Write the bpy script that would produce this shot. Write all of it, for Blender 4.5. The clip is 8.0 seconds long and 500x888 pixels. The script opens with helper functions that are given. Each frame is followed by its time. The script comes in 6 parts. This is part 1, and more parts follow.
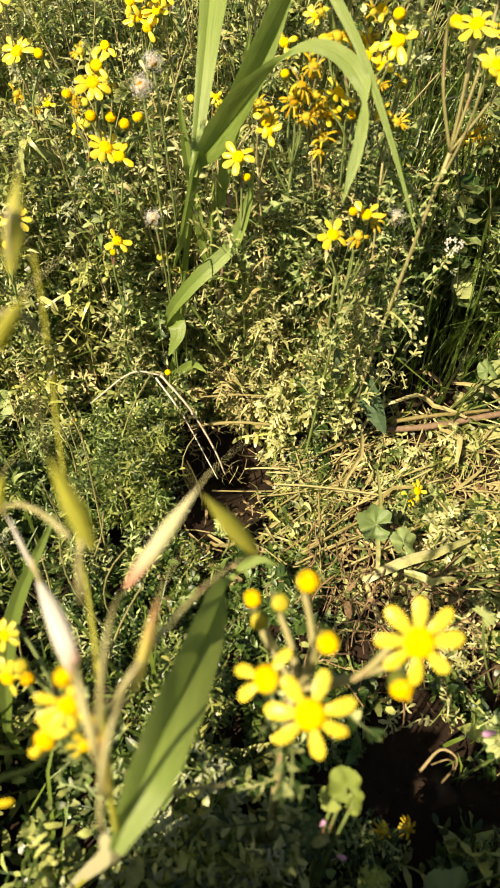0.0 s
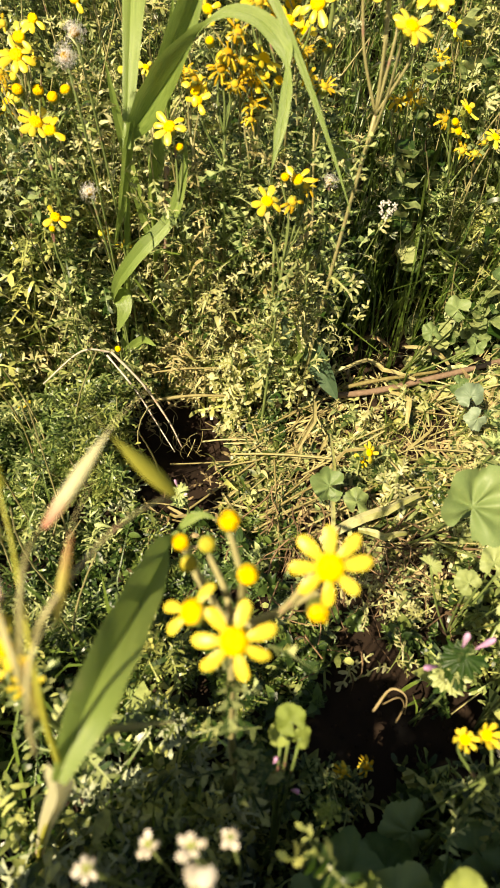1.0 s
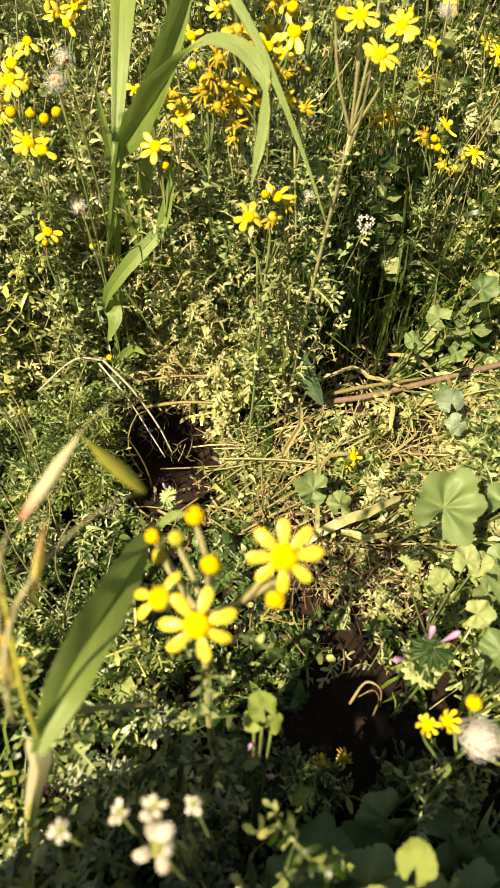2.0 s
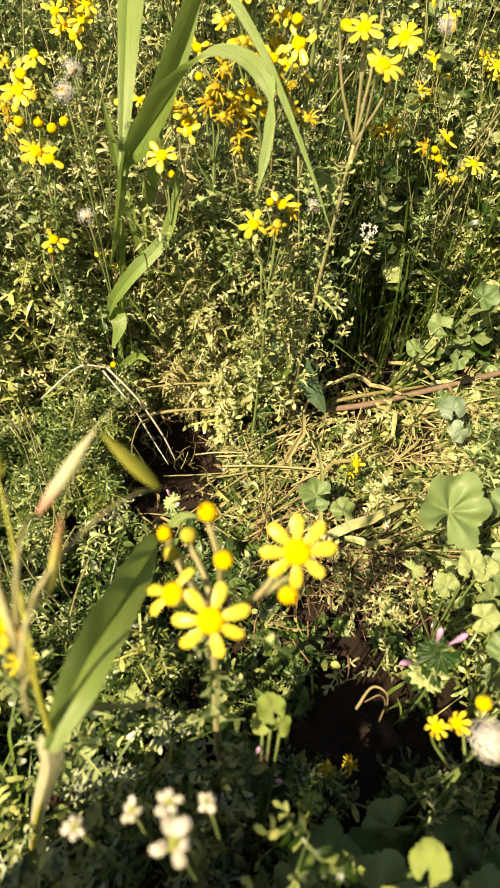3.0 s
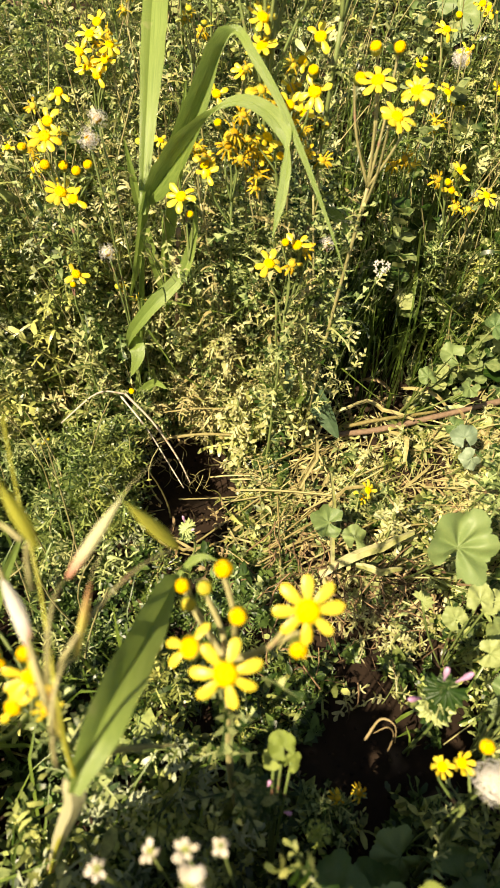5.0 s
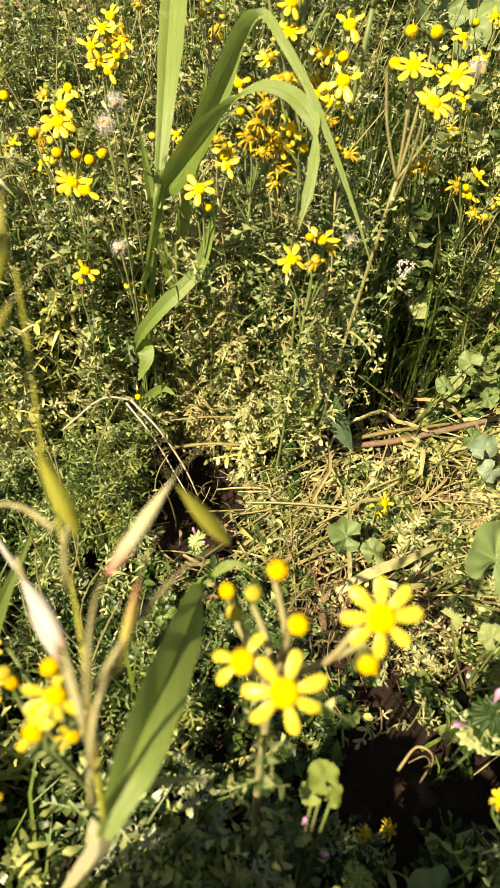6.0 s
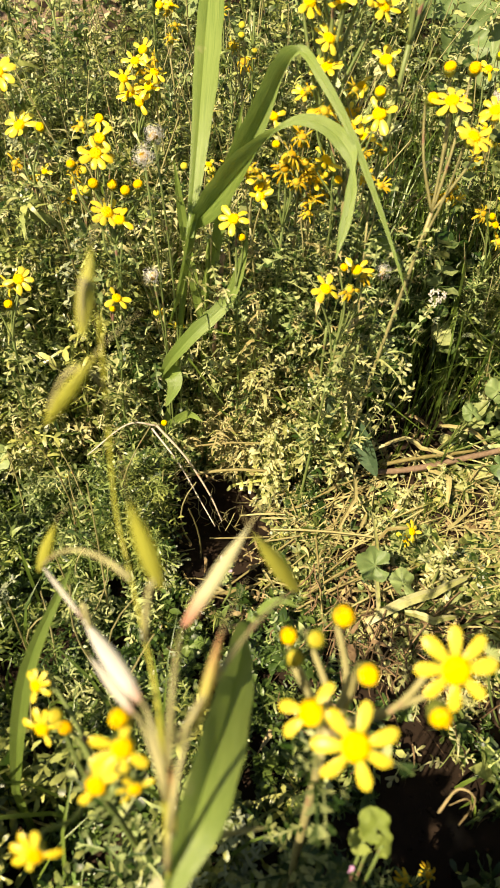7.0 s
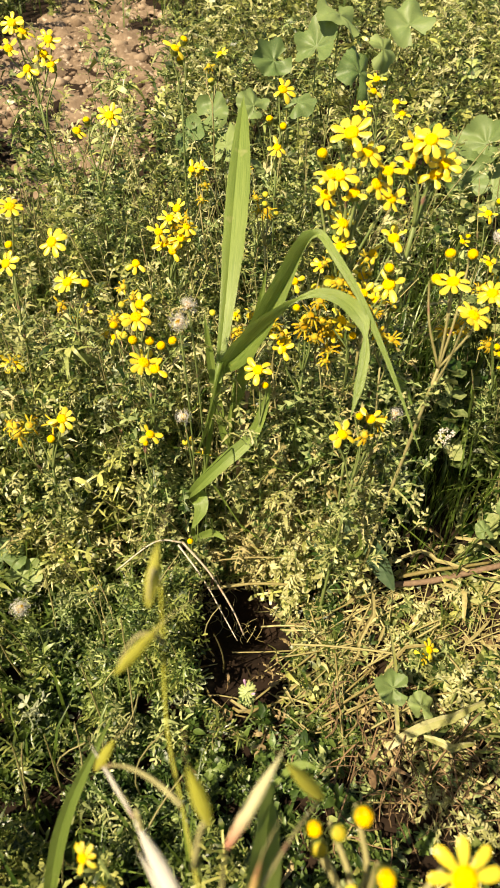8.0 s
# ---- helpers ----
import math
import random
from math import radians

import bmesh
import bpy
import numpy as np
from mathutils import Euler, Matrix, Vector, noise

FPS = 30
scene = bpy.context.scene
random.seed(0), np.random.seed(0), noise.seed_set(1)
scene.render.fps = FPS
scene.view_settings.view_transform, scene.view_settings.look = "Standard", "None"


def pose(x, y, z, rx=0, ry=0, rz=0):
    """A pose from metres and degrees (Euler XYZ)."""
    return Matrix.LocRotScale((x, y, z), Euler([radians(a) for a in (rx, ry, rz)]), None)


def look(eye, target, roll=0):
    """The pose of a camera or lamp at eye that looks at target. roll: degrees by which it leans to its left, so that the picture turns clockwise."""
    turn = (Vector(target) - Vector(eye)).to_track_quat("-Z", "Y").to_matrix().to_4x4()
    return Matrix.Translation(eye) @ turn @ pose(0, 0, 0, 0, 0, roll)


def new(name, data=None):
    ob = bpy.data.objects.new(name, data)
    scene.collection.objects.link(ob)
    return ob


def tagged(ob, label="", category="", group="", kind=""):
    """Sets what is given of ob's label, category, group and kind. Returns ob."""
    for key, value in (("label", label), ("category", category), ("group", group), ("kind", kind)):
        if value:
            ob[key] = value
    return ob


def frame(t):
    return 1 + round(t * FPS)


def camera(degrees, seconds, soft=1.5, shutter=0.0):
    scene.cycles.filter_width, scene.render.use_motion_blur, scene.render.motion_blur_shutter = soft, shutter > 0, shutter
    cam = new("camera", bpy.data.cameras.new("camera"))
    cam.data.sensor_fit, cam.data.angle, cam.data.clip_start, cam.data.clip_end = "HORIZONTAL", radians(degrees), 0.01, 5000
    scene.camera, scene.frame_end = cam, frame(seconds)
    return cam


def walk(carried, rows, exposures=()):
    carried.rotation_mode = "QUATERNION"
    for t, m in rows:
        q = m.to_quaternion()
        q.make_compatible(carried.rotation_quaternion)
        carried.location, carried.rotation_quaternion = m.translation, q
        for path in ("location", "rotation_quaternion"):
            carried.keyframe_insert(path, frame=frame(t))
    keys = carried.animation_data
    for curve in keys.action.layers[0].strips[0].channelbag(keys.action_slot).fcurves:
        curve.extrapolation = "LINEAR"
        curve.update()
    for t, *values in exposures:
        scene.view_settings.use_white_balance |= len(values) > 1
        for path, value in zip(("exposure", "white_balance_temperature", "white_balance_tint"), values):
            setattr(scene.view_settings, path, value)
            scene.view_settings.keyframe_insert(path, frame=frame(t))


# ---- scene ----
cam = camera(45.3, 8.0, 1.15)
cam.data.dof.use_dof, cam.data.dof.focus_distance, cam.data.dof.aperture_fstop = True, 0.85, 13.0
PATH = [
    (0, (0.0972, 0.0953, 0.6891), (0.0890, 1.3460, -0.8716), 3.23),
    (0.5, (0.1168, 0.0894, 0.6842), (0.1806, 1.2714, -0.9279), 3.33),
    (1, (0.1193, 0.0777, 0.6910), (0.2019, 1.2816, -0.9040), 3.44),
    (1.2, (0.1290, 0.0750, 0.6910), (0.2180, 1.2840, -0.8990), 3.70),
    (2.3, (0.1344, 0.0599, 0.7119), (0.2138, 1.2960, -0.8577), 3.00),
    (2.5, (0.1304, 0.0619, 0.7069), (0.2298, 1.3100, -0.8527), 3.77),
    (3, (0.1280, 0.0555, 0.7052), (0.2148, 1.3106, -0.8496), 3.32),
    (3.5, (0.1445, 0.0539, 0.7148), (0.2391, 1.3460, -0.8089), 2.91),
    (4, (0.2035, 0.0203, 0.7225), (0.2209, 1.3572, -0.7649), 1.09),
    (4.5, (0.1681, 0.0356, 0.7244), (0.1833, 1.3238, -0.8054), 1.86),
    (5, (0.1268, 0.0655, 0.7336), (0.1680, 1.3339, -0.8122), 2.23),
    (5.2, (0.1171, 0.0691, 0.7321), (0.1491, 1.3503, -0.8032), 2.43),
    (6.3, (0.0907, 0.0812, 0.6872), (0.1848, 1.4123, -0.8025), 4.40),
    (6.5, (0.0835, 0.0854, 0.6868), (0.1649, 1.4162, -0.8040), 4.33),
    (7, (0.0752, 0.0844, 0.6977), (0.1356, 1.4582, -0.7545), 3.69),
    (7.5, (0.0632, 0.0891, 0.7482), (0.0467, 1.5713, -0.5944), 1.62),
    (8, (0.0654, 0.1020, 0.7771), (0.0635, 1.6192, -0.5261), 2.08),
]
walk(cam, [(t, look(eye, target, roll)) for t, eye, target, roll in PATH], [(0, 0.80, 7900, 11), (4, 0.88, 7900, 11), (6.5, 0.82, 7900, 11), (8, 0.66, 7900, 11)])

# ---- light ----
SUN = Vector((-0.45, -0.45, 0.77)).normalized()
world = bpy.data.worlds.new("sky")
scene.world = world
world.use_nodes = True
wn = world.node_tree.nodes
sky = wn.new("ShaderNodeTexSky")
sky.sky_type, sky.sun_disc = "NISHITA", False
sky.sun_elevation, sky.sun_rotation = math.asin(SUN.z), math.atan2(SUN.x, SUN.y)
world.node_tree.links.new(sky.outputs[0], wn["Background"].inputs[0])
wn["Background"].inputs[1].default_value = 0.055
sun = new("sun", bpy.data.lights.new("sun", "SUN"))
sun.data.energy, sun.data.angle, sun.data.color = 5.0, radians(0.5), (1.0, 0.91, 0.74)
sun.matrix_world = look(SUN * 10, (0, 0, 0))


# ---- materials ----
def material(name, dark, light, rough=0.5, clear=0.0, bump=0.0, scale=60.0, spots=None, spread=1.0, gloss=0.5, patch=9.0, spot_at=0.62, ribs=0.0, drift=None, ends=None, grain_by=0.5):
    """A surface between two colours, by piece and by grain; clear: how much light passes through; spots: a third colour in blotches; drift: a tint that comes and goes over a hand's width; ends: a colour towards one end of the piece, and from where to where along it."""
    m = bpy.data.materials.new(name)
    m.use_nodes = True
    n, link = m.node_tree.nodes, m.node_tree.links.new
    n.clear()
    out, bsdf = n.new("ShaderNodeOutputMaterial"), n.new("ShaderNodeBsdfPrincipled")
    geo, info, where = n.new("ShaderNodeNewGeometry"), n.new("ShaderNodeObjectInfo"), n.new("ShaderNodeTexCoord")
    fine, broad, add, mid = (n.new(k) for k in ("ShaderNodeTexNoise", "ShaderNodeTexNoise", "ShaderNodeMath", "ShaderNodeMath"))
    fine.inputs["Scale"].default_value, broad.inputs["Scale"].default_value = scale, patch
    fine.inputs["Detail"].default_value = 4
    if ribs:
        stretch = n.new("ShaderNodeMapping")
        stretch.inputs["Scale"].default_value = (ribs, 2.0, 1.0)
        link(where.outputs["UV"], stretch.inputs["Vector"])
        link(stretch.outputs[0], fine.inputs["Vector"])
        fine.inputs["Scale"].default_value = 1.0
    else:
        link(where.outputs["Object"], fine.inputs["Vector"])
    link(geo.outputs["Position"], broad.inputs["Vector"])
    # piece chance + object chance, wrapped to 0..1
    add.operation = "ADD"
    link(geo.outputs["Random Per Island"], add.inputs[0])
    link(info.outputs["Random"], add.inputs[1])
    mid.operation = "FRACT"
    link(add.outputs[0], mid.inputs[0])
    mixed = n.new("ShaderNodeMath")
    mixed.operation = "MULTIPLY_ADD"
    link(mid.outputs[0], mixed.inputs[0])
    mixed.inputs[1].default_value, mixed.inputs[2].default_value = 0.5 * spread, 0.5 - 0.5 * spread - 0.5 * grain_by
    grain = n.new("ShaderNodeMath")
    grain.operation = "MULTIPLY_ADD"
    link(fine.outputs["Fac"], grain.inputs[0])
    grain.inputs[1].default_value = grain_by
    link(mixed.outputs[0], grain.inputs[2])
    total = n.new("ShaderNodeMath")
    total.operation, total.use_clamp = "MULTIPLY_ADD", True
    link(broad.outputs["Fac"], total.inputs[0])
    total.inputs[1].default_value = 0.5
    link(grain.outputs[0], total.inputs[2])
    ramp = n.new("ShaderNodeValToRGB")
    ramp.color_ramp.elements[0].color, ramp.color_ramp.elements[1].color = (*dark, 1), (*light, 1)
    # with drift, a steeper ramp raises the lit and dark contrast in the colour
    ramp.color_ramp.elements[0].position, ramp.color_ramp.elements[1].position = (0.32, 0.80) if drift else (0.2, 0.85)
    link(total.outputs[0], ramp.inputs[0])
    colour = ramp.outputs[0]
    if drift:
        kin, sort, blend = n.new("ShaderNodeTexNoise"), n.new("ShaderNodeMapRange"), n.new("ShaderNodeMix")
        kin.inputs["Scale"].default_value, kin.inputs["Detail"].default_value = 11.0, 2.0
        link(geo.outputs["Position"], kin.inputs["Vector"])
        sort.inputs["From Min"].default_value, sort.inputs["From Max"].default_value = 0.42, 0.62
        link(kin.outputs["Fac"], sort.inputs["Value"])
        blend.data_type, blend.blend_type = "RGBA", "MULTIPLY"
        link(sort.outputs["Result"], blend.inputs["Factor"])
        link(colour, blend.inputs["A"])
        blend.inputs["B"].default_value = (*drift, 1)
        colour = blend.outputs["Result"]
    if ends:
        along, fade, dip = n.new("ShaderNodeSeparateXYZ"), n.new("ShaderNodeMapRange"), n.new("ShaderNodeMix")
        link(where.outputs["UV"], along.inputs[0])
        link(along.outputs["Y"], fade.inputs["Value"])
        fade.inputs["From Min"].default_value, fade.inputs["From Max"].default_value = ends[1], ends[2]
        dip.data_type = "RGBA"
        link(fade.outputs["Result"], dip.inputs["Factor"])
        link(colour, dip.inputs["A"])
        dip.inputs["B"].default_value = (*ends[0], 1)
        colour = dip.outputs["Result"]
    if spots:
        blot, edge, mix = n.new("ShaderNodeTexNoise"), n.new("ShaderNodeValToRGB"), n.new("ShaderNodeMix")
        blot.inputs["Scale"].default_value = scale * 0.5
        link(where.outputs["Object"], blot.inputs["Vector"])
        edge.color_ramp.elements[0].position, edge.color_ramp.elements[1].position = spot_at, spot_at + 0.08
        link(blot.outputs["Fac"], edge.inputs[0])
        mix.data_type = "RGBA"
        link(edge.outputs[0], mix.inputs["Factor"])
        link(colour, mix.inputs["A"])
        mix.inputs["B"].default_value = (*spots, 1)
        colour = mix.outputs["Result"]
    link(colour, bsdf.inputs["Base Color"])
    bsdf.inputs["Roughness"].default_value = rough
    bsdf.inputs["Specular IOR Level"].default_value = gloss
    if bump:
        b = n.new("ShaderNodeBump")
        b.inputs["Strength"].default_value, b.inputs["Distance"].default_value = bump, 0.002
        link(fine.outputs["Fac"], b.inputs["Height"])
        link(b.outputs[0], bsdf.inputs["Normal"])
    last = bsdf.outputs[0]
    if clear:
        trans, both = n.new("ShaderNodeBsdfTranslucent"), n.new("ShaderNodeMixShader")
        link(colour, trans.inputs["Color"])
        both.inputs[0].default_value = clear
        link(last, both.inputs[1])
        link(trans.outputs[0], both.inputs[2])
        last = both.outputs[0]
    link(last, out.inputs[0])
    return m


# the shade of the hollows is put into this dark brown
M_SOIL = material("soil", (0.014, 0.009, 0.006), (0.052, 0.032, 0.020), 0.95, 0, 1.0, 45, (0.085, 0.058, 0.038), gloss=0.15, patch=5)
# sunlit soil tone, apart from the ground colour that holds shade
M_CLOD = material("pale_clods", (0.17, 0.12, 0.08), (0.46, 0.35, 0.25), 0.95, 0, 1.0, 90, (0.56, 0.46, 0.36), gloss=0.1)
# cream ends stand for sunlit highlights, near-black ones for dark gaps
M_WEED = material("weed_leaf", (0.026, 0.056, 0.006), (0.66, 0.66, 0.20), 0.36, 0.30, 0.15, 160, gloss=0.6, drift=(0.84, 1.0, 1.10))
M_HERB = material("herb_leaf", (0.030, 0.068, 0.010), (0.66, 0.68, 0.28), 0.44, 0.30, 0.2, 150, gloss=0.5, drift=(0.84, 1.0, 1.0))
M_GRASS = material("grass", (0.030, 0.072, 0.010), (0.18, 0.26, 0.045), 0.38, 0.25, 0.1, 120, gloss=0.6)
M_BLADE = material("broad_blade", (0.085, 0.185, 0.020), (0.34, 0.45, 0.11), 0.42, 0.42, 0.3, 90, (0.42, 0.46, 0.17), spread=0.3, spot_at=0.68, ribs=30.0, gloss=0.75, grain_by=1.2)
M_STEM = material("green_stem", (0.10, 0.17, 0.04), (0.25, 0.30, 0.10), 0.5, 0.08, 0.2, 120, (0.24, 0.13, 0.09), spread=0.6)
M_STALK = material("dry_green_stalk", (0.22, 0.20, 0.07), (0.50, 0.46, 0.22), 0.5, 0.08, 0.3, 160, (0.34, 0.20, 0.13), spread=0.9)
M_PETAL = material("petal", (0.88, 0.60, 0.006), (0.98, 0.84, 0.10), 0.38, 0.25, 0.1, 220, spread=0.6, gloss=0.6)
M_DISC = material("flower_disc", (0.80, 0.38, 0.003), (0.95, 0.62, 0.008), 0.7, 0.0, 0.9, 500, spread=0.5, gloss=0.2)
M_FADED = material("faded_flower", (0.62, 0.36, 0.015), (0.95, 0.72, 0.07), 0.7, 0.30, 0.5, 300, (0.42, 0.24, 0.07), spot_at=0.56, gloss=0.2)
M_BUD = material("green_bud", (0.42, 0.36, 0.02), (0.75, 0.60, 0.03), 0.6, 0.1, 0.5, 400, spread=0.8)
M_CUP = material("green_cup", (0.14, 0.20, 0.03), (0.34, 0.36, 0.07), 0.5, 0.05, 0.5, 400)
M_STRAW = material("dry_straw", (0.24, 0.19, 0.065), (0.62, 0.57, 0.27), 0.55, 0.1, 0.3, 200, gloss=0.45)
M_DRY = material("dry_leaf", (0.18, 0.115, 0.05), (0.60, 0.48, 0.25), 0.65, 0.15, 0.5, 200, (0.34, 0.30, 0.10), gloss=0.3)
M_TWIG = material("dead_twig", (0.16, 0.10, 0.06), (0.40, 0.28, 0.19), 0.8, 0, 0.8, 180, gloss=0.25)
M_DEAD = material("dead_weed", (0.035, 0.020, 0.011), (0.36, 0.24, 0.13), 0.85, 0, 0.6, 180, gloss=0.2)
M_OAT = material("oat_husk", (0.42, 0.44, 0.045), (0.68, 0.66, 0.13), 0.42, 0.40, 0.4, 120, spread=0.5, ribs=9.0, gloss=0.5)
M_OATRED = material("reddish_oat_husk", (0.52, 0.48, 0.10), (0.74, 0.66, 0.20), 0.42, 0.38, 0.4, 120, spread=0.5, ribs=9.0, ends=((0.70, 0.38, 0.21), 0.50, 0.95))
M_OATPALE = material("pale_oat_husk", (0.62, 0.60, 0.28), (0.88, 0.84, 0.56), 0.40, 0.38, 0.4, 120, spread=0.5, ribs=9.0, ends=((0.68, 0.32, 0.20), 0.35, 0.05), gloss=0.6)
M_OATWHITE = material("bleached_oat_husk", (0.78, 0.72, 0.60), (0.94, 0.91, 0.84), 0.35, 0.35, 0.4, 120, spread=0.5, ribs=9.0, ends=((0.74, 0.50, 0.38), 0.16, 0.0), gloss=0.7)
M_FLUFF = material("seed_fluff", (0.82, 0.79, 0.76), (0.94, 0.92, 0.90), 0.9, 0.5, 0, 100, gloss=0.2)
M_CHAFF = material("bleached_bract", (0.62, 0.54, 0.42), (0.86, 0.80, 0.70), 0.6, 0.3, 0.4, 200, (0.55, 0.40, 0.26), gloss=0.3)
M_PALEST = material("pale_scalloped_leaf", (0.17, 0.24, 0.075), (0.42, 0.48, 0.19), 0.5, 0.25, 0.6, 110, (0.36, 0.32, 0.15), spot_at=0.66, gloss=0.4)
M_FINE = material("fine_leaf", (0.030, 0.064, 0.008), (0.44, 0.48, 0.13), 0.36, 0.30, 0.15, 160, gloss=0.65, drift=(0.84, 1.0, 1.15))
M_DUSTY = material("dusty_leaf", (0.24, 0.29, 0.15), (0.62, 0.66, 0.42), 0.45, 0.25, 0.3, 140, gloss=0.5)
# darker than the herbs: shade under the taller weeds is partly in this green
M_COVER = material("ground_cover", (0.026, 0.056, 0.008), (0.20, 0.28, 0.06), 0.40, 0.25, 0.2, 150, gloss=0.5, drift=(0.85, 1.0, 1.2))
M_LIME = material("lime_leaf", (0.24, 0.32, 0.06), (0.46, 0.52, 0.14), 0.45, 0.35, 0.3, 120, gloss=0.4)
M_MALLOW = material("mallow_leaf", (0.095, 0.175, 0.055), (0.32, 0.41, 0.15), 0.50, 0.25, 0.5, 110, (0.34, 0.38, 0.14), spot_at=0.60, ribs=11.0, gloss=0.45)
M_BLUE = material("blue_green_leaf", (0.055, 0.115, 0.055), (0.20, 0.29, 0.17), 0.45, 0.15, 0.9, 150)
M_SILVER = material("silvery_leaf", (0.20, 0.28, 0.17), (0.38, 0.46, 0.30), 0.5, 0.2, 0.4, 90, ribs=34.0)
M_PINK = material("pink_corolla", (0.66, 0.36, 0.60), (0.86, 0.64, 0.82), 0.5, 0.3, 0.1, 200)
M_PALE = material("pale_feathery_leaf", (0.34, 0.36, 0.10), (0.82, 0.79, 0.45), 0.42, 0.32, 0.2, 150)
M_WHITE = material("white_petal", (0.66, 0.62, 0.52), (0.84, 0.80, 0.72), 0.5, 0.25, 0.1, 200)


# ---- shapes ----
class Shape:
    """Corners and faces that grow together into one mesh."""

    def __init__(self):
        self.v, self.f, self.uv, self.crease = [], [], [], set()

    def add(self, verts, faces):
        k = len(self.v)
        self.v += [tuple(p) for p in verts]
        self.f += [tuple(i + k for i in q) for q in faces]
        return self

    def tube(self, points, radii, sides=6, cap=True):
        pts = [Vector(p) for p in points]
        rings, side = [], Vector((1, 0.13, 0.07))
        for i, p in enumerate(pts):
            d = (pts[min(i + 1, len(pts) - 1)] - pts[max(i - 1, 0)]).normalized()
            side = (side - d * side.dot(d)).normalized()
            up = d.cross(side)
            r = radii[i] if hasattr(radii, "__len__") else radii
            rings += [p + r * (math.cos(a) * side + math.sin(a) * up) for a in (2 * math.pi * j / sides for j in range(sides))]
        faces = [(i * sides + j, i * sides + (j + 1) % sides, (i + 1) * sides + (j + 1) % sides, (i + 1) * sides + j) for i in range(len(pts) - 1) for j in range(sides)]
        if cap:
            faces += [tuple(range(sides - 1, -1, -1)), tuple(range((len(pts) - 1) * sides, len(pts) * sides))]
        return self.add(rings, faces)

    def blade(self, points, widths, up=(0, 0, 1), fold=0.25, twist=0.0):
        """A leaf blade along a line, sharply folded along its midrib."""
        pts = [Vector(p) for p in points]
        verts, n = [], len(pts)
        for i, p in enumerate(pts):
            d = (pts[min(i + 1, n - 1)] - pts[max(i - 1, 0)]).normalized()
            s = d.cross(Vector(up))
            s = s.normalized() if s.length > 1e-4 else Vector((1, 0, 0))
            s = Matrix.Rotation(twist * i / n, 3, d) @ s
            h = s.cross(d)
            w = widths[i] * (1 + 0.10 * noise.noise(p * 70))
            self.uv += [(u, i * 0.12) for u in (-1, -0.5, 0, 0.5, 1)]
            verts += [p + s * -w + h * fold * w, p + s * -w * 0.5 + h * fold * 0.44 * w, p, p + s * w * 0.5 + h * fold * 0.44 * w, p + s * w + h * fold * w]
        k = len(self.v)
        self.crease |= {(k + i * 5 + 2, k + i * 5 + 7) for i in range(n - 1)}
        return self.add(verts, [(i * 5 + j, i * 5 + j + 1, i * 5 + j + 6, i * 5 + j + 5) for i in range(n - 1) for j in range(4)])

    def folded(self, points, left, right, lean_left, lean_right, up):
        """A blade bent sharply along its rib: the widths of its two halves and how far, in radians, each one rises from the rib."""
        pts = [Vector(p) for p in points]
        verts, n = [], len(pts)
        for i, p in enumerate(pts):
            d = (pts[min(i + 1, n - 1)] - pts[max(i - 1, 0)]).normalized()
            s = d.cross(Vector(up[i])).normalized()
            h = s.cross(d)
            worn = 1 + 0.10 * noise.noise(p * 60)
            for u, w, a in ((-1, left[i], lean_left[i]), (-0.5, left[i], lean_left[i]), (0, 0, 0), (0.5, right[i], lean_right[i]), (1, right[i], lean_right[i])):
                sag = 0.10 * abs(u) * (1 - abs(u)) * 4
                verts.append(p + worn * w * (s * u * math.cos(a) + h * (abs(u) * math.sin(a) + sag)))
                self.uv.append((u, i * 0.12))
        k = len(self.v)
        self.crease |= {(k + i * 5 + 2, k + i * 5 + 7) for i in range(n - 1)}
        return self.add(verts, [(i * 5 + j, i * 5 + j + 1, i * 5 + j + 6, i * 5 + j + 5) for i in range(n - 1) for j in range(4)])

    def lathe(self, profile, sides=12):
        """Radius and height pairs turned about z."""
        verts = [(r * math.cos(2 * math.pi * j / sides), r * math.sin(2 * math.pi * j / sides), z) for r, z in profile for j in range(sides)]
        n = len(profile)
        faces = [(i * sides + j, i * sides + (j + 1) % sides, (i + 1) * sides + (j + 1) % sides, (i + 1) * sides + j) for i in range(n - 1) for j in range(sides)]
        return self.add(verts, faces + [tuple(range(sides - 1, -1, -1)), tuple(range((n - 1) * sides, n * sides))])

    def moved(self, m):
        self.v = [tuple(m @ Vector(p)) for p in self.v]
        return self

    def mesh(self, name, mat, smooth=True):
        me = bpy.data.meshes.new(name)
        me.from_pydata(self.v, [], self.f)
        me.materials.append(mat)
        if len(self.uv) == len(self.v):
            layer = me.uv_layers.new(name="UVMap")
            corners = np.zeros(len(me.loops), dtype=np.int32)
            me.loops.foreach_get("vertex_index", corners)
            layer.data.foreach_set("uv", np.array(self.uv, dtype=np.float32)[corners].ravel())
        if smooth:
            me.polygons.foreach_set("use_smooth", [True] * len(me.polygons))
        if self.crease:
            sharp = me.attributes.new("sharp_edge", "BOOLEAN", "EDGE")
            for e in me.edges:
                sharp.data[e.index].value = tuple(sorted(e.vertices)) in self.crease
        me.update()
        return me


def bend(a, b, sag=(0, 0, 0), n=8):
    """A bowed line from a to b."""
    a, b, s = Vector(a), Vector(b), Vector(sag)
    return [a.lerp(b, i / n) + s * (4 * (i / n) * (1 - i / n)) for i in range(n + 1)]


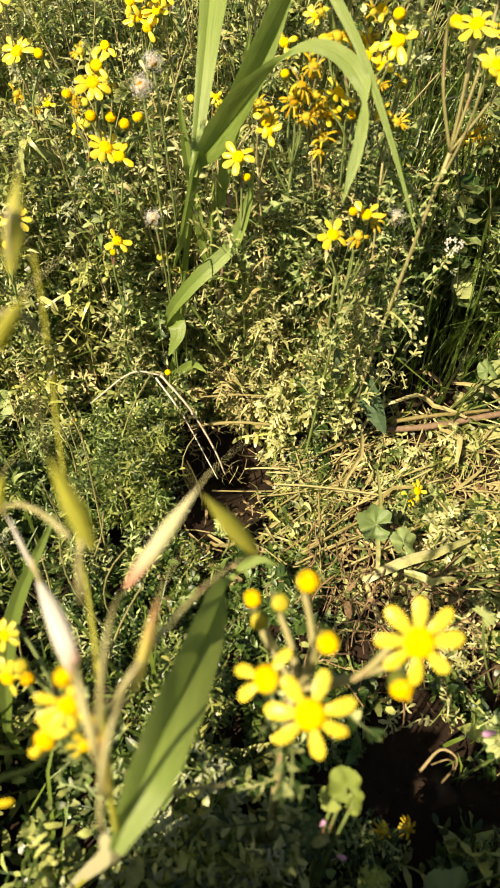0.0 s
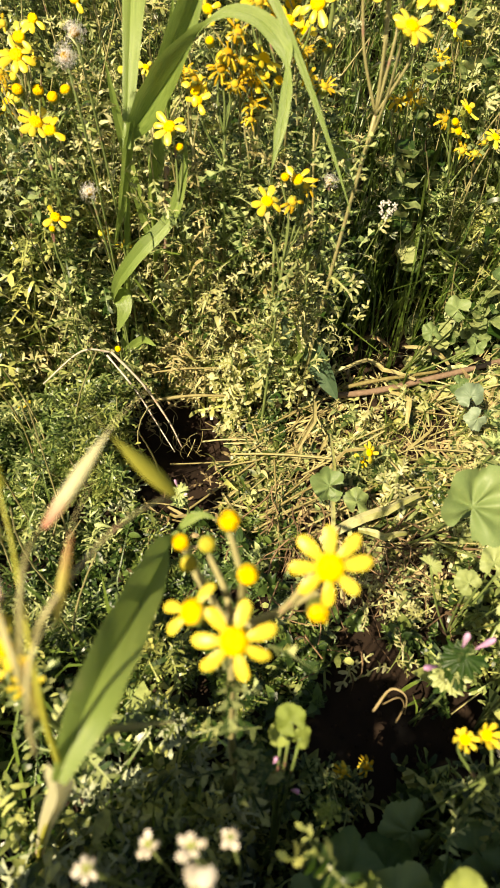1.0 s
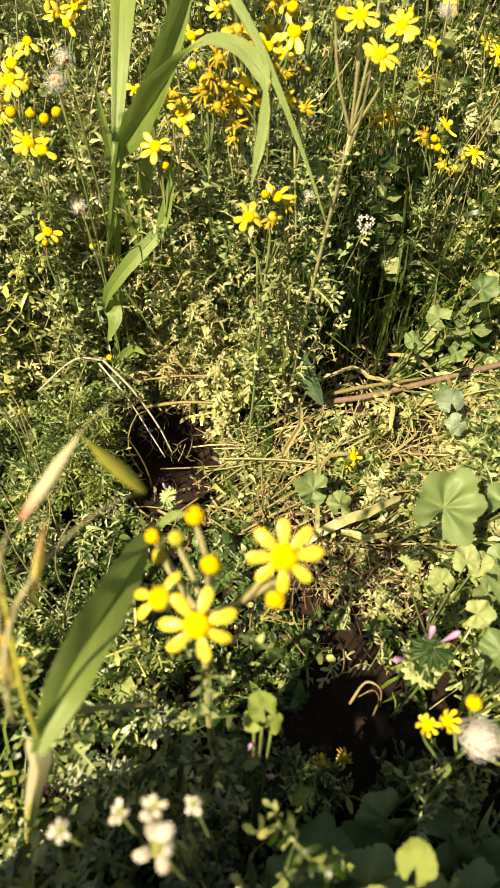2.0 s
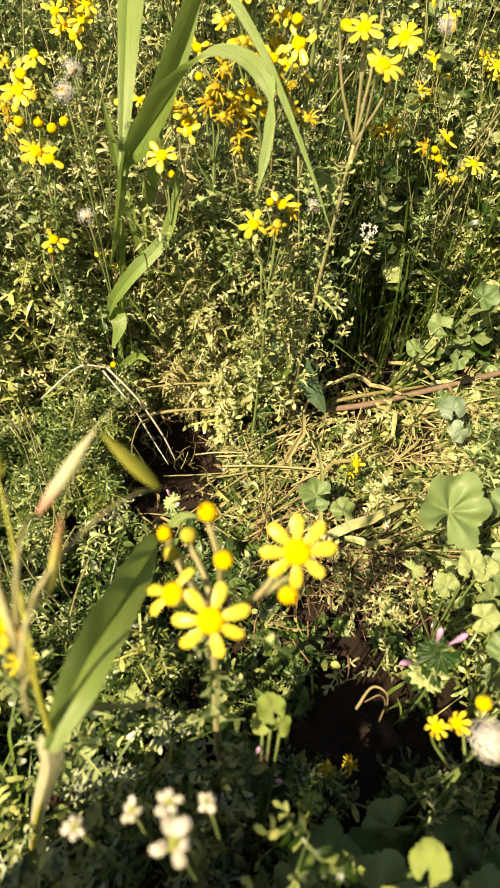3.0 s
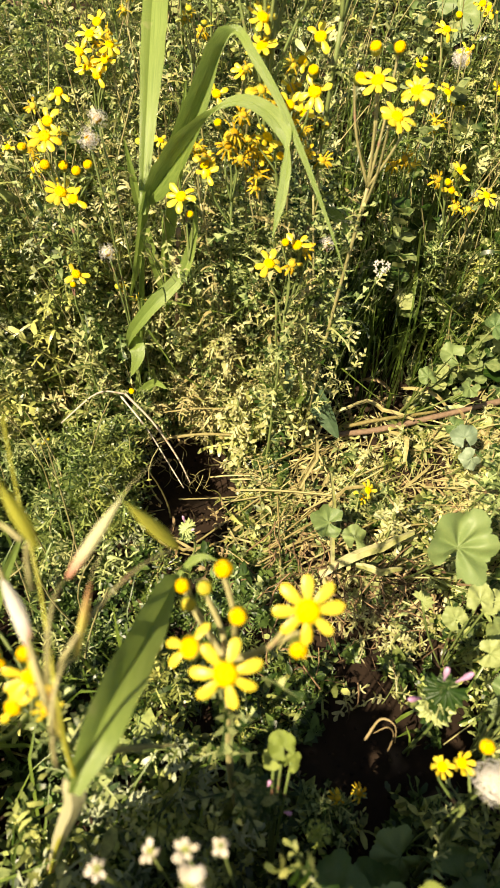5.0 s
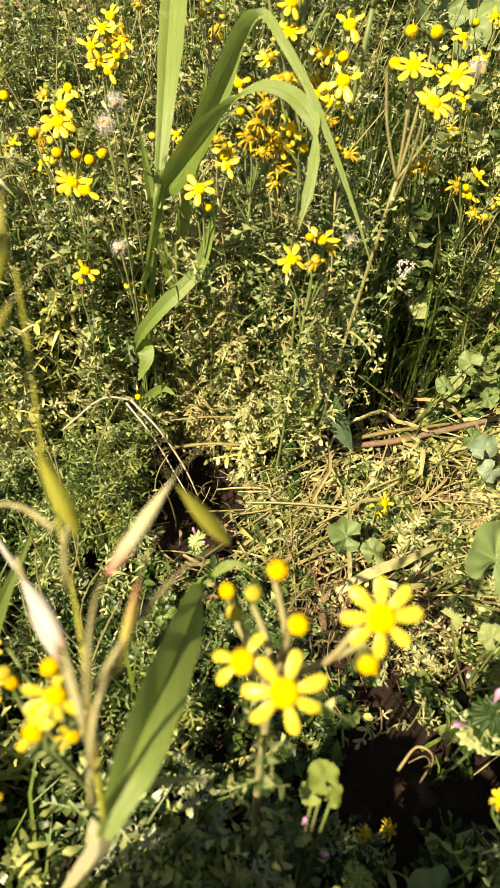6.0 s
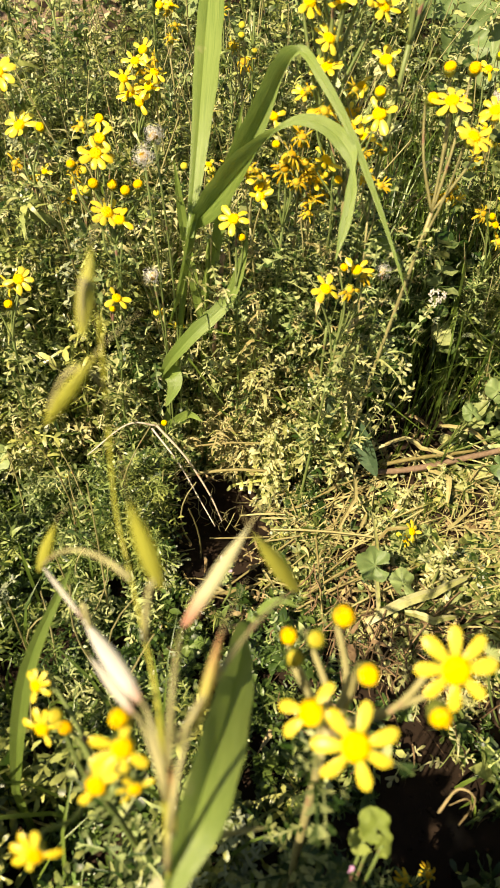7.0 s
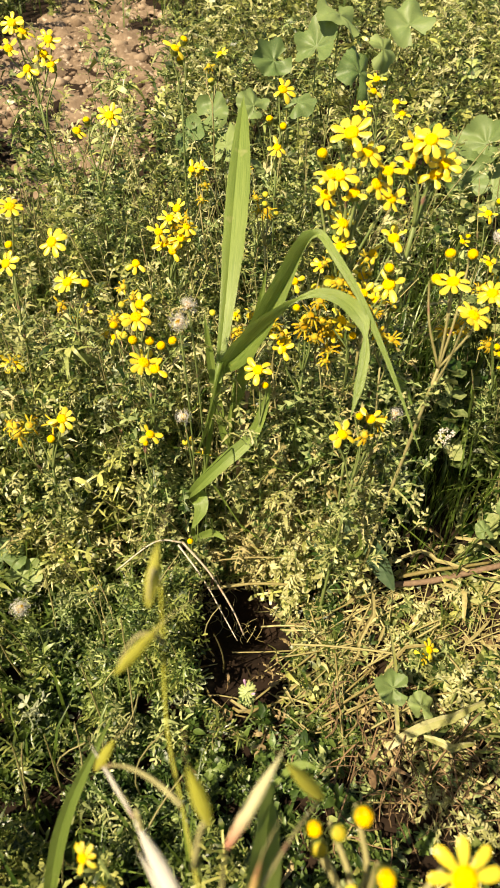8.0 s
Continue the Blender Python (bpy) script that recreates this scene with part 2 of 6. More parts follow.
def smooth_line(points, n=6):
    """A line through the points without corners (Catmull-Rom)."""
    p = [Vector(q) for q in points]
    p = [p[0] * 2 - p[1], *p, p[-1] * 2 - p[-2]]
    out = []
    for i in range(1, len(p) - 2):
        for j in range(n):
            t = j / n
            out.append(0.5 * (2 * p[i] + (p[i + 1] - p[i - 1]) * t + (2 * p[i - 1] - 5 * p[i] + 4 * p[i + 1] - p[i + 2]) * t * t + (3 * p[i] - p[i - 1] - 3 * p[i + 1] + p[i + 2]) * t ** 3))
    return out + [p[-2]]


def taper(n, w, tip=0.0, foot=0.6, belly=0.35, sharp=0.8):
    """Half widths of a blade: a foot, a belly and a tip."""
    out = []
    for i in range(n):
        s = i / (n - 1)
        out.append(w * ((foot + (1 - foot) * math.sin(min(s / belly, 1) * math.pi / 2)) if s < belly else tip + (1 - tip) * math.cos((s - belly) / (1 - belly) * math.pi / 2) ** sharp) + 0.0002)
    return out


def thing(name, at, label, category, group="", kind=""):
    ob = new(name)
    ob.location = at
    ob.empty_display_size = 0.02
    return tagged(ob, label, category, group, kind)


def part(name, shape, mat, parent, label="", world_at=True):
    """One mesh under a thing or a part; world_at: its corners are given in the world."""
    if world_at:
        base = Vector(parent.location)
        shape.v = [tuple(Vector(p) - base) for p in shape.v]
    ob = new(name, shape.mesh(name, mat))
    ob.parent = parent
    return tagged(ob, label)


def piece(name, me, parent, m, label=""):
    """A part that shares its mesh with its like, at a pose under its parent."""
    ob = new(name, me)
    ob.parent = parent
    ob.matrix_basis = m
    return tagged(ob, label)


def facing(at, n, spin=0.0, size=1.0):
    """A pose whose z looks along n."""
    q = Vector(n).normalized().to_track_quat("Z", "Y").to_matrix().to_4x4()
    return Matrix.Translation(at) @ q @ Matrix.Rotation(spin, 4, "Z") @ Matrix.Scale(size, 4)


rng = random.Random(7)


# ---- ground ----
def step(a, b, x):
    t = min(max((x - a) / (b - a), 0.0), 1.0)
    return t * t * (3 - 2 * t)


def ground_z(x, y):
    """Height of the soil: nearly level in front, a bank behind, level again far off."""
    z = 0.075 + 0.34 * max(y - 1.0, 0) * (1 - step(1.0, 5.0, y) * 0.55) if y < 5 else 0.075 + 0.34 * 4.0 * 0.45
    near = math.exp(-((x - 0.2) ** 2 + (y - 0.6) ** 2) * 0.15)
    z += near * (0.020 * noise.noise((x * 5, y * 5, 1)) + 0.010 * noise.noise((x * 17, y * 17, 2)) + 0.004 * noise.noise((x * 60, y * 60, 3)))
    z -= 0.070 * math.exp(-(((x - 0.08) / 0.075) ** 2 + ((y - 0.575) / 0.05) ** 2))
    return z


def build_ground():
    def axis(centre, fine, half, count):
        inner = [centre + fine * i for i in range(-count, count + 1)]
        outer, d = [], fine * count
        while d < half:
            d *= 1.3
            outer.append(d)
        return [centre - d for d in reversed(outer)] + inner + [centre + d for d in outer]

    xs, ys = axis(0.15, 0.012, 300, 75), axis(0.9, 0.012, 300, 110)
    s = Shape()
    s.add([(x, y, ground_z(x, y)) for y in ys for x in xs], [(j * len(xs) + i, j * len(xs) + i + 1, (j + 1) * len(xs) + i + 1, (j + 1) * len(xs) + i) for j in range(len(ys) - 1) for i in range(len(xs) - 1)])
    tagged(new("ground", s.mesh("ground", M_SOIL)), "dark reddish-brown soil of a weedy field, shade in its colour", "ground", kind="structure")


build_ground()


# ---- templates of leaves and flowers ----
leaf_rng = random.Random(3)


def lobed_leaf(length, pairs=4, wide=0.32, droop=0.25):
    """A cut leaf with toothed lobes along a rib, from the origin along +y, bowed down."""
    s = Shape()
    line = [Vector((0, length * t, length * droop * (t - 1.6 * t * t))) for t in (i / (pairs * 2) for i in range(pairs * 2 + 1))]
    rib = [length * 0.035 * (1.3 - i / len(line)) for i in range(len(line))]
    verts = [q for p, w in zip(line, rib) for q in (p + Vector((-w, 0, w * 0.5)), p, p + Vector((w, 0, w * 0.5)))]
    s.add(verts, [(i * 3 + j, i * 3 + j + 1, i * 3 + j + 4, i * 3 + j + 3) for i in range(len(line) - 1) for j in range(2)])
    for k in range(pairs):
        p, q = line[2 * k + 1], line[2 * k + 2]
        for side in (-1, 1):
            reach = length * wide * math.sin(math.pi * (0.25 + 0.65 * (k + 0.5) / pairs)) * leaf_rng.uniform(0.55, 1.3)
            tip = p.lerp(q, leaf_rng.uniform(0.3, 1.2)) + Vector((side * reach, length * 0.10, reach * leaf_rng.uniform(-0.25, 0.45)))
            a, b = p + Vector((side * length * 0.02, -length * 0.02, 0)), q + Vector((side * length * 0.02, 0, 0))
            m1, m2 = a.lerp(tip, 0.6) + Vector((0, -length * 0.035, 0)), b.lerp(tip, 0.55) + Vector((0, length * 0.05, length * 0.01))
            s.add([a, m1, tip, m2, b], [(0, 1, 2, 3, 4)] if side > 0 else [(4, 3, 2, 1, 0)])
    t = line[-1]
    s.add([t + Vector((-length * 0.07, -length * 0.05, 0)), t + Vector((length * 0.07, -length * 0.05, 0)), t + Vector((length * 0.05, length * 0.09, -length * 0.02)), t + Vector((0, length * 0.15, -length * 0.04)), t + Vector((-length * 0.05, length * 0.09, -length * 0.02))], [(0, 1, 2, 3, 4)])
    return s


def petal_shape(length, width, curl):
    """A strap-shaped ray floret, from the origin along +y, with a notched round end and two grooves."""
    s, rows = Shape(), 7
    verts = []
    for i in range(rows):
        t = i / (rows - 1)
        w = width * (0.42 + 0.58 * math.sin(min(t / 0.6, 1) * math.pi / 2)) * (1 if t < 0.75 else math.sqrt(max(1 - ((t - 0.75) / 0.262) ** 2, 0.02)))
        z = curl * length * (t * 0.25 - t * t * 0.55)
        for j in range(5):
            u = j / 2 - 1
            verts.append((u * w, length * (t - (0.03 if j == 2 and i == rows - 1 else 0)), z - 0.18 * width * u * u + (0.10 * width if j in (1, 3) else 0)))
    return s.add(verts, [(i * 5 + j, i * 5 + j + 1, i * 5 + j + 6, i * 5 + j + 5) for i in range(rows - 1) for j in range(4)])


R = 0.0146  # radius of an open flower head
PETALS = [petal_shape(R * 0.74, R * 0.178, c).mesh("petal", M_PETAL) for c in (0.25, 0.6, -0.25)]
PETALS_FAR = [petal_shape(R * 0.74, R * 0.20, c).mesh("petal", M_PETAL) for c in (0.4, 0.8, -0.3)]
PETALS_FADED = [petal_shape(R * n, R * w, c).mesh("petal", M_FADED) for n, w, c in ((0.60, 0.09, 1.8), (0.45, 0.12, 2.8), (0.72, 0.06, 0.8))]


def disc_shape(r, high):
    """A domed disc of small florets."""
    s = Shape().lathe([(r, 0), (r * 1.02, high * 0.35), (r * 0.85, high * 0.75), (r * 0.5, high * 0.97), (r * 0.12, high)], 14)
    for k in range(46):
        a, d = k * 2.39996, math.sqrt((k + 0.5) / 46) * r * 0.95
        z = high * (1 - 0.55 * (d / r) ** 2)
        c = Vector((d * math.cos(a), d * math.sin(a), z))
        w = r * 0.085
        s.add([c + Vector((w, 0, 0)), c + Vector((0, w, 0)), c + Vector((-w, 0, 0)), c + Vector((0, -w, 0)), c + Vector((0, 0, w * 0.7))], [(0, 1, 4), (1, 2, 4), (2, 3, 4), (3, 0, 4)])
    return s


def cup_shape(r, deep):
    """The green cup below a flower head, of narrow bracts with pointed tips."""
    s = Shape().lathe([(r * 0.16, -deep * 1.12), (r * 0.55, -deep * 0.95), (r * 0.92, -deep * 0.6), (r * 0.98, -deep * 0.15), (r * 0.93, 0)], 14)
    for k in range(13):
        a = 2 * math.pi * k / 13
        c, t = Vector((math.cos(a), math.sin(a), 0)), Vector((-math.sin(a), math.cos(a), 0))
        s.add([c * r * 0.80 - t * r * 0.2 + Vector((0, 0, -deep * 0.8)), c * r * 0.80 + t * r * 0.2 + Vector((0, 0, -deep * 0.8)), c * r * 1.08 + t * r * 0.19 + Vector((0, 0, -deep * 0.2)), c * r * 1.04 + Vector((0, 0, deep * 0.14)), c * r * 1.08 - t * r * 0.19 + Vector((0, 0, -deep * 0.2))], [(0, 1, 2, 3, 4)])
    return s


DISC = disc_shape(R * 0.36, R * 0.20).mesh("disc", M_DISC)
DISC_FADED = disc_shape(R * 0.26, R * 0.22).mesh("disc", M_FADED)
DISC_BUD = disc_shape(R * 0.385, R * 0.30).mesh("disc", M_DISC)
DISC_GREEN = disc_shape(R * 0.36, R * 0.22).mesh("disc", M_BUD)
CUP = cup_shape(R * 0.40, R * 0.62).mesh("flower_head", M_CUP)
CUP_BUD = cup_shape(R * 0.42, R * 0.62).mesh("bud", M_CUP)
CUT = [lobed_leaf(n, p, w, d) for n, p, w, d in ((0.020, 3, 0.36, 0.3), (0.026, 3, 0.30, 0.4), (0.016, 2, 0.42, 0.2))]
LEAVES = [lobed_leaf(n, p, w, d).mesh("leaf", M_HERB) for n, p, w, d in ((0.034, 5, 0.28, 0.3), (0.040, 6, 0.22, 0.45), (0.028, 4, 0.36, 0.25), (0.036, 4, 0.30, 0.6), (0.026, 3, 0.38, 0.35))]


def head(parent, at, n, size=1.0, kind="open", petals=8):
    """A flower head under its plant: cup, disc and petals. at: in the world."""
    m = facing(Vector(at) - Vector(parent.location), n, rng.uniform(0, 6.28), size)
    if kind == "green":
        b = piece("bud", CUP_BUD, parent, m, "half-closed green bud")
        piece("disc", DISC_GREEN, b, Matrix.Translation((0, 0, R * -0.10)))
        return
    if kind == "bud":
        b = piece("bud", CUP_BUD, parent, m, "round yellow bud in a green cup")
        piece("disc", DISC_BUD, b, Matrix.Translation((0, 0, R * -0.05)))
        for k in range(6 if at[1] < 0.3 else 0):
            pm = Matrix.Rotation(2 * math.pi * (k + rng.uniform(-0.2, 0.2)) / 6, 4, "Z") @ Matrix.Translation((0, R * 0.36, R * 0.02)) @ Matrix.Rotation(rng.uniform(1.7, 2.3), 4, "X") @ Matrix.Scale(rng.uniform(0.4, 0.55), 4)
            piece("petal", PETALS[0], b, pm)
        return
    h = piece("flower_head", CUP, parent, m, "faded orange flower head" if kind == "faded" else "")
    piece("disc", DISC_FADED if kind == "faded" else DISC, h, Matrix.Translation((0, 0, R * -0.05)))
    worn = at[1] > 0.3
    for k in range(petals):
        if kind == "half" and k in (2, 3, 5) or kind == "faded" and rng.random() < 0.2 or kind == "few" and k not in (0, 3, 4) or worn and rng.random() < 0.10:
            continue
        a = 2 * math.pi * (k + rng.uniform(-0.13, 0.13)) / petals
        tilt = rng.uniform(-1.3, 0.9) if kind == "faded" else rng.uniform(0.75, 1.15) if kind == "cup" else rng.uniform(-0.12, 0.10)
        if worn and kind != "faded":
            tilt += rng.uniform(-0.25, 0.35)
        stretch = rng.uniform(0.80, 1.15) if worn else rng.uniform(0.88, 1.12)
        pm = Matrix.Rotation(a, 4, "Z") @ Matrix.Translation((0, R * 0.30, R * 0.02)) @ Matrix.Rotation(tilt, 4, "X") @ Matrix.Rotation(rng.uniform(-0.25, 0.25), 4, "Y") @ Matrix.Scale(stretch, 4)
        piece("petal", (PETALS_FADED if kind == "faded" else PETALS_FAR if worn else PETALS)[rng.randrange(3)], h, pm)


UP_FACE = (0.05, -0.60, 0.80)


def ragwort(root, heads, label, leaves=9, fork=0.10, thick=0.0013, bushy=None, stem=M_STEM):
    """A plant with forked stems, cut leaves and yellow heads. heads: x, y, z, kind, size and facing of each."""
    root = Vector((root[0], root[1], ground_z(*root)))
    p = thing("ragwort_plant", root, label, "wildflower", "yellow wildflowers")
    tops = [Vector(h[:3]) for h in heads]
    mean = sum(tops, Vector()) / len(tops)
    crown = Vector((mean.x, mean.y, max(mean.z - 0.6 * fork, root.z + 0.03)))
    main = smooth_line([root, root.lerp(crown, 0.5) + Vector((rng.uniform(-0.012, 0.012), rng.uniform(-0.01, 0.01), 0)), crown], 6)
    part("stem", Shape().tube(main, [thick * (1.5 - 0.5 * i / len(main)) for i in range(len(main))], 7), stem, p)
    for h, t in zip(heads, tops):
        kind = h[3] if len(h) > 3 else "open"
        size = h[4] if len(h) > 4 else 1.0
        if kind == "bud" and t.y > 0.3:
            size *= 0.78
        n = Vector(h[5] if len(h) > 5 else (UP_FACE[0] + rng.uniform(-0.4, 0.4), UP_FACE[1] + rng.uniform(-0.35, 0.35), UP_FACE[2])).normalized()
        foot = t - n * R * 0.68 * size
        start = min(main[3:], key=lambda q: abs(q.z - (foot.z - 0.6 * fork)))
        line = smooth_line([start, start.lerp(foot, 0.55) + Vector((rng.uniform(-0.006, 0.006), rng.uniform(-0.006, 0.006), -0.003)), foot - n * 0.005, foot], 5)
        part("branch", Shape().tube(line, [thick * (0.85 - 0.4 * i / len(line)) for i in range(len(line))], 6), stem, p)
        head(p, t, n, size, kind, 14 if kind == "faded" else rng.choice((8, 8, 7, 9)))
    bush = Shape()
    for k in range(12 + 3 * leaves if bushy is None else bushy):
        t = rng.uniform(0.35, 1.0) ** 0.7
        c = main[int(t * (len(main) - 1))] + Vector((rng.gauss(0, 0.014), rng.gauss(0, 0.014), rng.uniform(-0.01, 0.02)))
        m = Matrix.Translation(c) @ Matrix.Rotation(rng.uniform(0, 6.28), 4, "Z") @ Matrix.Rotation(rng.uniform(-0.4, 1.2), 4, "X") @ Matrix.Scale(rng.uniform(0.5, 1.2), 4)
        src = CUT[rng.randrange(len(CUT))]
        bush.add([m @ Vector(q) for q in src.v], src.f)
    part("foliage", bush, M_HERB, p)
    for k in range(leaves + 12 if leaves > 2 else leaves):
        t = rng.uniform(0.2, 1.0) ** 0.8
        at = main[int(t * (len(main) - 1))]
        a = k * 2.4 + rng.uniform(-0.4, 0.4)
        m = Matrix.Translation(at - root) @ Matrix.Rotation(a, 4, "Z") @ Matrix.Rotation(rng.uniform(0.1, 0.9), 4, "X") @ Matrix.Rotation(rng.uniform(-0.4, 0.4), 4, "Y") @ Matrix.Scale(rng.uniform(0.6, 1.05) * (1.2 - 0.5 * t), 4)
        piece("leaf", LEAVES[rng.randrange(5)], p, m)
    return p


# ---- the flowers in front ----
ragwort((0.135, 0.150), [
    (0.158, 0.173, 0.490, "open", 1.05, (0.05, -0.62, 0.78)), (0.123, 0.153, 0.470, "open", 1.05, (0.0, -0.55, 0.83)),
    (0.107, 0.163, 0.474, "few", 0.90, (-0.45, -0.20, 0.85)), (0.121, 0.196, 0.484, "bud", 0.74, (0.1, -0.5, 0.86)),
    (0.128, 0.174, 0.482, "bud", 0.70, (0.1, -0.6, 0.80)), (0.101, 0.196, 0.466, "bud", 0.62, (-0.1, -0.5, 0.85)),
    (0.104, 0.190, 0.458, "green", 0.66, (0.1, -0.7, 0.7)), (0.112, 0.194, 0.468, "green", 0.62, (0.2, -0.5, 0.8)),
    (0.155, 0.163, 0.472, "bud", 0.72, (0.0, -0.8, 0.5))],
    "tall yellow ragwort with open daisies and round buds", 3, 0.10, 0.0022, 12, M_STALK)
ragwort((0.010, 0.150), [
    (0.041, 0.150, 0.474, "half", 0.74, (0.20, -0.75, 0.62)), (0.031, 0.142, 0.458, "few", 0.72, (-0.1, -0.80, 0.6)), (0.044, 0.143, 0.450, "half", 0.50, (0.3, -0.8, 0.5)),
    (0.040, 0.156, 0.485, "bud", 0.58, (0.2, -0.4, 0.9)), (-0.006, 0.176, 0.410, "half", 0.62, (-0.1, -0.8, 0.6)), (-0.014, 0.196, 0.408, "half", 0.55, (-0.3, -0.6, 0.7)), (0.008, 0.172, 0.425, "bud", 0.5), (0.010, 0.124, 0.440, "half", 0.6, (0, -0.8, 0.6)),
    (0.000, 0.18, 0.415, "green", 0.6)], "yellow ragwort with small ragged heads beside wild oats", 3, 0.09, 0.0016, 14)
ragwort((0.285, 0.100), [
    (0.298, 0.114, 0.355, "cup", 0.95, (0.0, -0.75, 0.65)), (0.267, 0.147, 0.329, "cup", 0.62, (0.0, -0.3, 0.95)), (0.256, 0.146, 0.324, "cup", 0.60, (-0.2, -0.3, 0.9)),
    (0.271, 0.148, 0.365, "bud", 0.75), (0.301, 0.138, 0.362, "bud", 0.75), (0.315, 0.136, 0.356, "bud", 0.85)],
    "short yellow ragwort beside a white seed head", 2, 0.08, 0.0014, 5)
# the faded kind puts shade's dull tone on these two yellow heads
ragwort((0.205, 0.150), [(0.216, 0.156, 0.150, "faded", 0.7), (0.236, 0.160, 0.145, "faded", 0.7)], "low ragwort with two dull heads in shade", 3, 0.06, 0.0012, 6)

# ---- the flowers behind ----
ragwort((0.215, 0.60), [(0.233, 0.584, 0.554, "open", 1.05), (0.246, 0.552, 0.540, "open", 1.0), (0.259, 0.560, 0.556, "open", 0.9), (0.230, 0.600, 0.572, "bud"), (0.249, 0.600, 0.572, "bud"), (0.220, 0.59, 0.553, "bud")],
        "tall yellow ragwort on a bare forked stem", 5, 0.15, 0.0016, None, M_STALK)
ragwort((0.175, 0.66), [(0.189, 0.627, 0.529, "open", 1.1), (0.143, 0.65, 0.555), (0.193, 0.66, 0.560, "half"), (0.186, 0.625, 0.546, "bud"), (0.163, 0.627, 0.473, "bud", 0.9), (0.143, 0.627, 0.529, "faded"), (0.150, 0.627, 0.490, "half")],
        "yellow ragwort with open and faded heads", 10)
ragwort((0.11, 0.67), [(0.092, 0.627, 0.464, "half", 0.9), (0.120, 0.63, 0.492, "faded"), (0.128, 0.635, 0.505, "faded", 0.9), (0.114, 0.63, 0.480, "faded"), (0.133, 0.64, 0.482, "faded", 0.9), (0.105, 0.63, 0.500, "bud", 0.8), (0.126, 0.63, 0.468, "faded", 0.8)],
        "weedy ragwort with faded orange heads", 12)
ragwort((0.075, 0.64), [(0.070, 0.605, 0.443, "open", 1.0), (0.078, 0.60, 0.428, "bud", 0.8)], "small yellow ragwort beside a grass stem", 6)
ragwort((0.165, 0.57), [(0.154, 0.550, 0.409, "open", 1.0), (0.178, 0.55, 0.429, "half", 0.9), (0.176, 0.55, 0.409, "faded", 0.9), (0.168, 0.555, 0.428, "bud", 0.8), (0.187, 0.56, 0.418, "faded", 0.8)],
        "yellow ragwort with a fading head", 12, 0.12)
ragwort((0.38, 0.80), [(0.394, 0.788, 0.385), (0.391, 0.79, 0.360, "half"), (0.437, 0.788, 0.355), (0.402, 0.788, 0.338, "faded"), (0.371, 0.788, 0.374, "faded"), (0.384, 0.79, 0.370, "bud")], "yellow ragwort over dark grass", 10)
ragwort((0.32, 0.80), [(0.310, 0.788, 0.392, "faded"), (0.323, 0.788, 0.399, "faded"), (0.335, 0.788, 0.391, "faded")], "ragwort with three withered orange heads", 6)
ragwort((0.41, 0.98), [(0.405, 0.95, 0.415), (0.423, 0.95, 0.405), (0.405, 0.95, 0.373, "faded"), (0.418, 0.95, 0.463, "half")], "yellow ragwort in tall weeds", 10)
ragwort((0.40, 1.00), [(0.384, 0.95, 0.487), (0.398, 0.96, 0.500, "bud")], "single yellow ragwort in tall weeds", 6)
ragwort((0.52, 0.98), [(0.493, 0.95, 0.410), (0.521, 0.95, 0.400), (0.535, 0.95, 0.420), (0.51, 0.95, 0.385, "half")], "yellow ragwort in tall weeds", 10)
ragwort((-0.045, 0.65), [(-0.050, 0.62, 0.489), (-0.047, 0.62, 0.437, "open", 1.1), (-0.036, 0.618, 0.431, "half"), (-0.039, 0.62, 0.463, "bud"), (-0.016, 0.62, 0.464, "bud"), (-0.056, 0.62, 0.463, "bud"), (-0.028, 0.62, 0.458, "bud"), (-0.073, 0.62, 0.479, "bud", 0.9), (-0.046, 0.625, 0.500, "half", 0.9)],
        "yellow ragwort crowded with buds and heads", 12)
ragwort((-0.15, 0.75), [(-0.154, 0.72, 0.519, "open", 1.1), (-0.145, 0.72, 0.474, "open", 1.1), (-0.125, 0.72, 0.473, "bud")], "yellow ragwort with two open heads", 10)
ragwort((-0.21, 0.75), [(-0.190, 0.72, 0.555), (-0.209, 0.72, 0.493), (-0.231, 0.72, 0.364, "open", 1.1), (-0.205, 0.73, 0.51, "bud")], "yellow ragwort in feathery weeds", 10)
ragwort((-0.045, 0.89), [(-0.046, 0.85, 0.501), (-0.033, 0.85, 0.476), (-0.055, 0.85, 0.468, "open", 1.1), (-0.025, 0.85, 0.491), (-0.061, 0.85, 0.483), (-0.044, 0.845, 0.461, "half"), (-0.038, 0.86, 0.510, "half"), (-0.094, 0.85, 0.440, "half")],
        "dense clump of yellow ragwort heads", 12)
ragwort((-0.15, 0.99), [(-0.130, 0.95, 0.592, "open", 1.15), (-0.175, 0.95, 0.573, "half"), (-0.162, 0.955, 0.585, "bud")], "yellow ragwort at the edge of bare soil", 10)
ragwort((-0.21, 1.00), [(-0.222, 0.95, 0.678), (-0.193, 0.95, 0.671), (-0.233, 0.95, 0.686), (-0.205, 0.96, 0.655, "half"), (-0.245, 0.955, 0.66), (-0.225, 0.95, 0.64, "half"), (-0.195, 0.95, 0.645, "half")], "yellow ragwort clump before bare soil", 12)
ragwort((-0.035, 1.00), [(-0.042, 0.95, 0.667, "half"), (-0.031, 0.95, 0.676, "bud"), (-0.038, 0.96, 0.655, "bud")], "thin yellow ragwort before bare soil", 8)
ragwort((0.085, 1.00), [(0.089, 0.95, 0.628, "half", 1.1), (0.074, 0.95, 0.595, "bud"), (0.092, 0.95, 0.587, "bud"), (0.086, 0.95, 0.562, "half")], "yellow ragwort with small heads", 10)
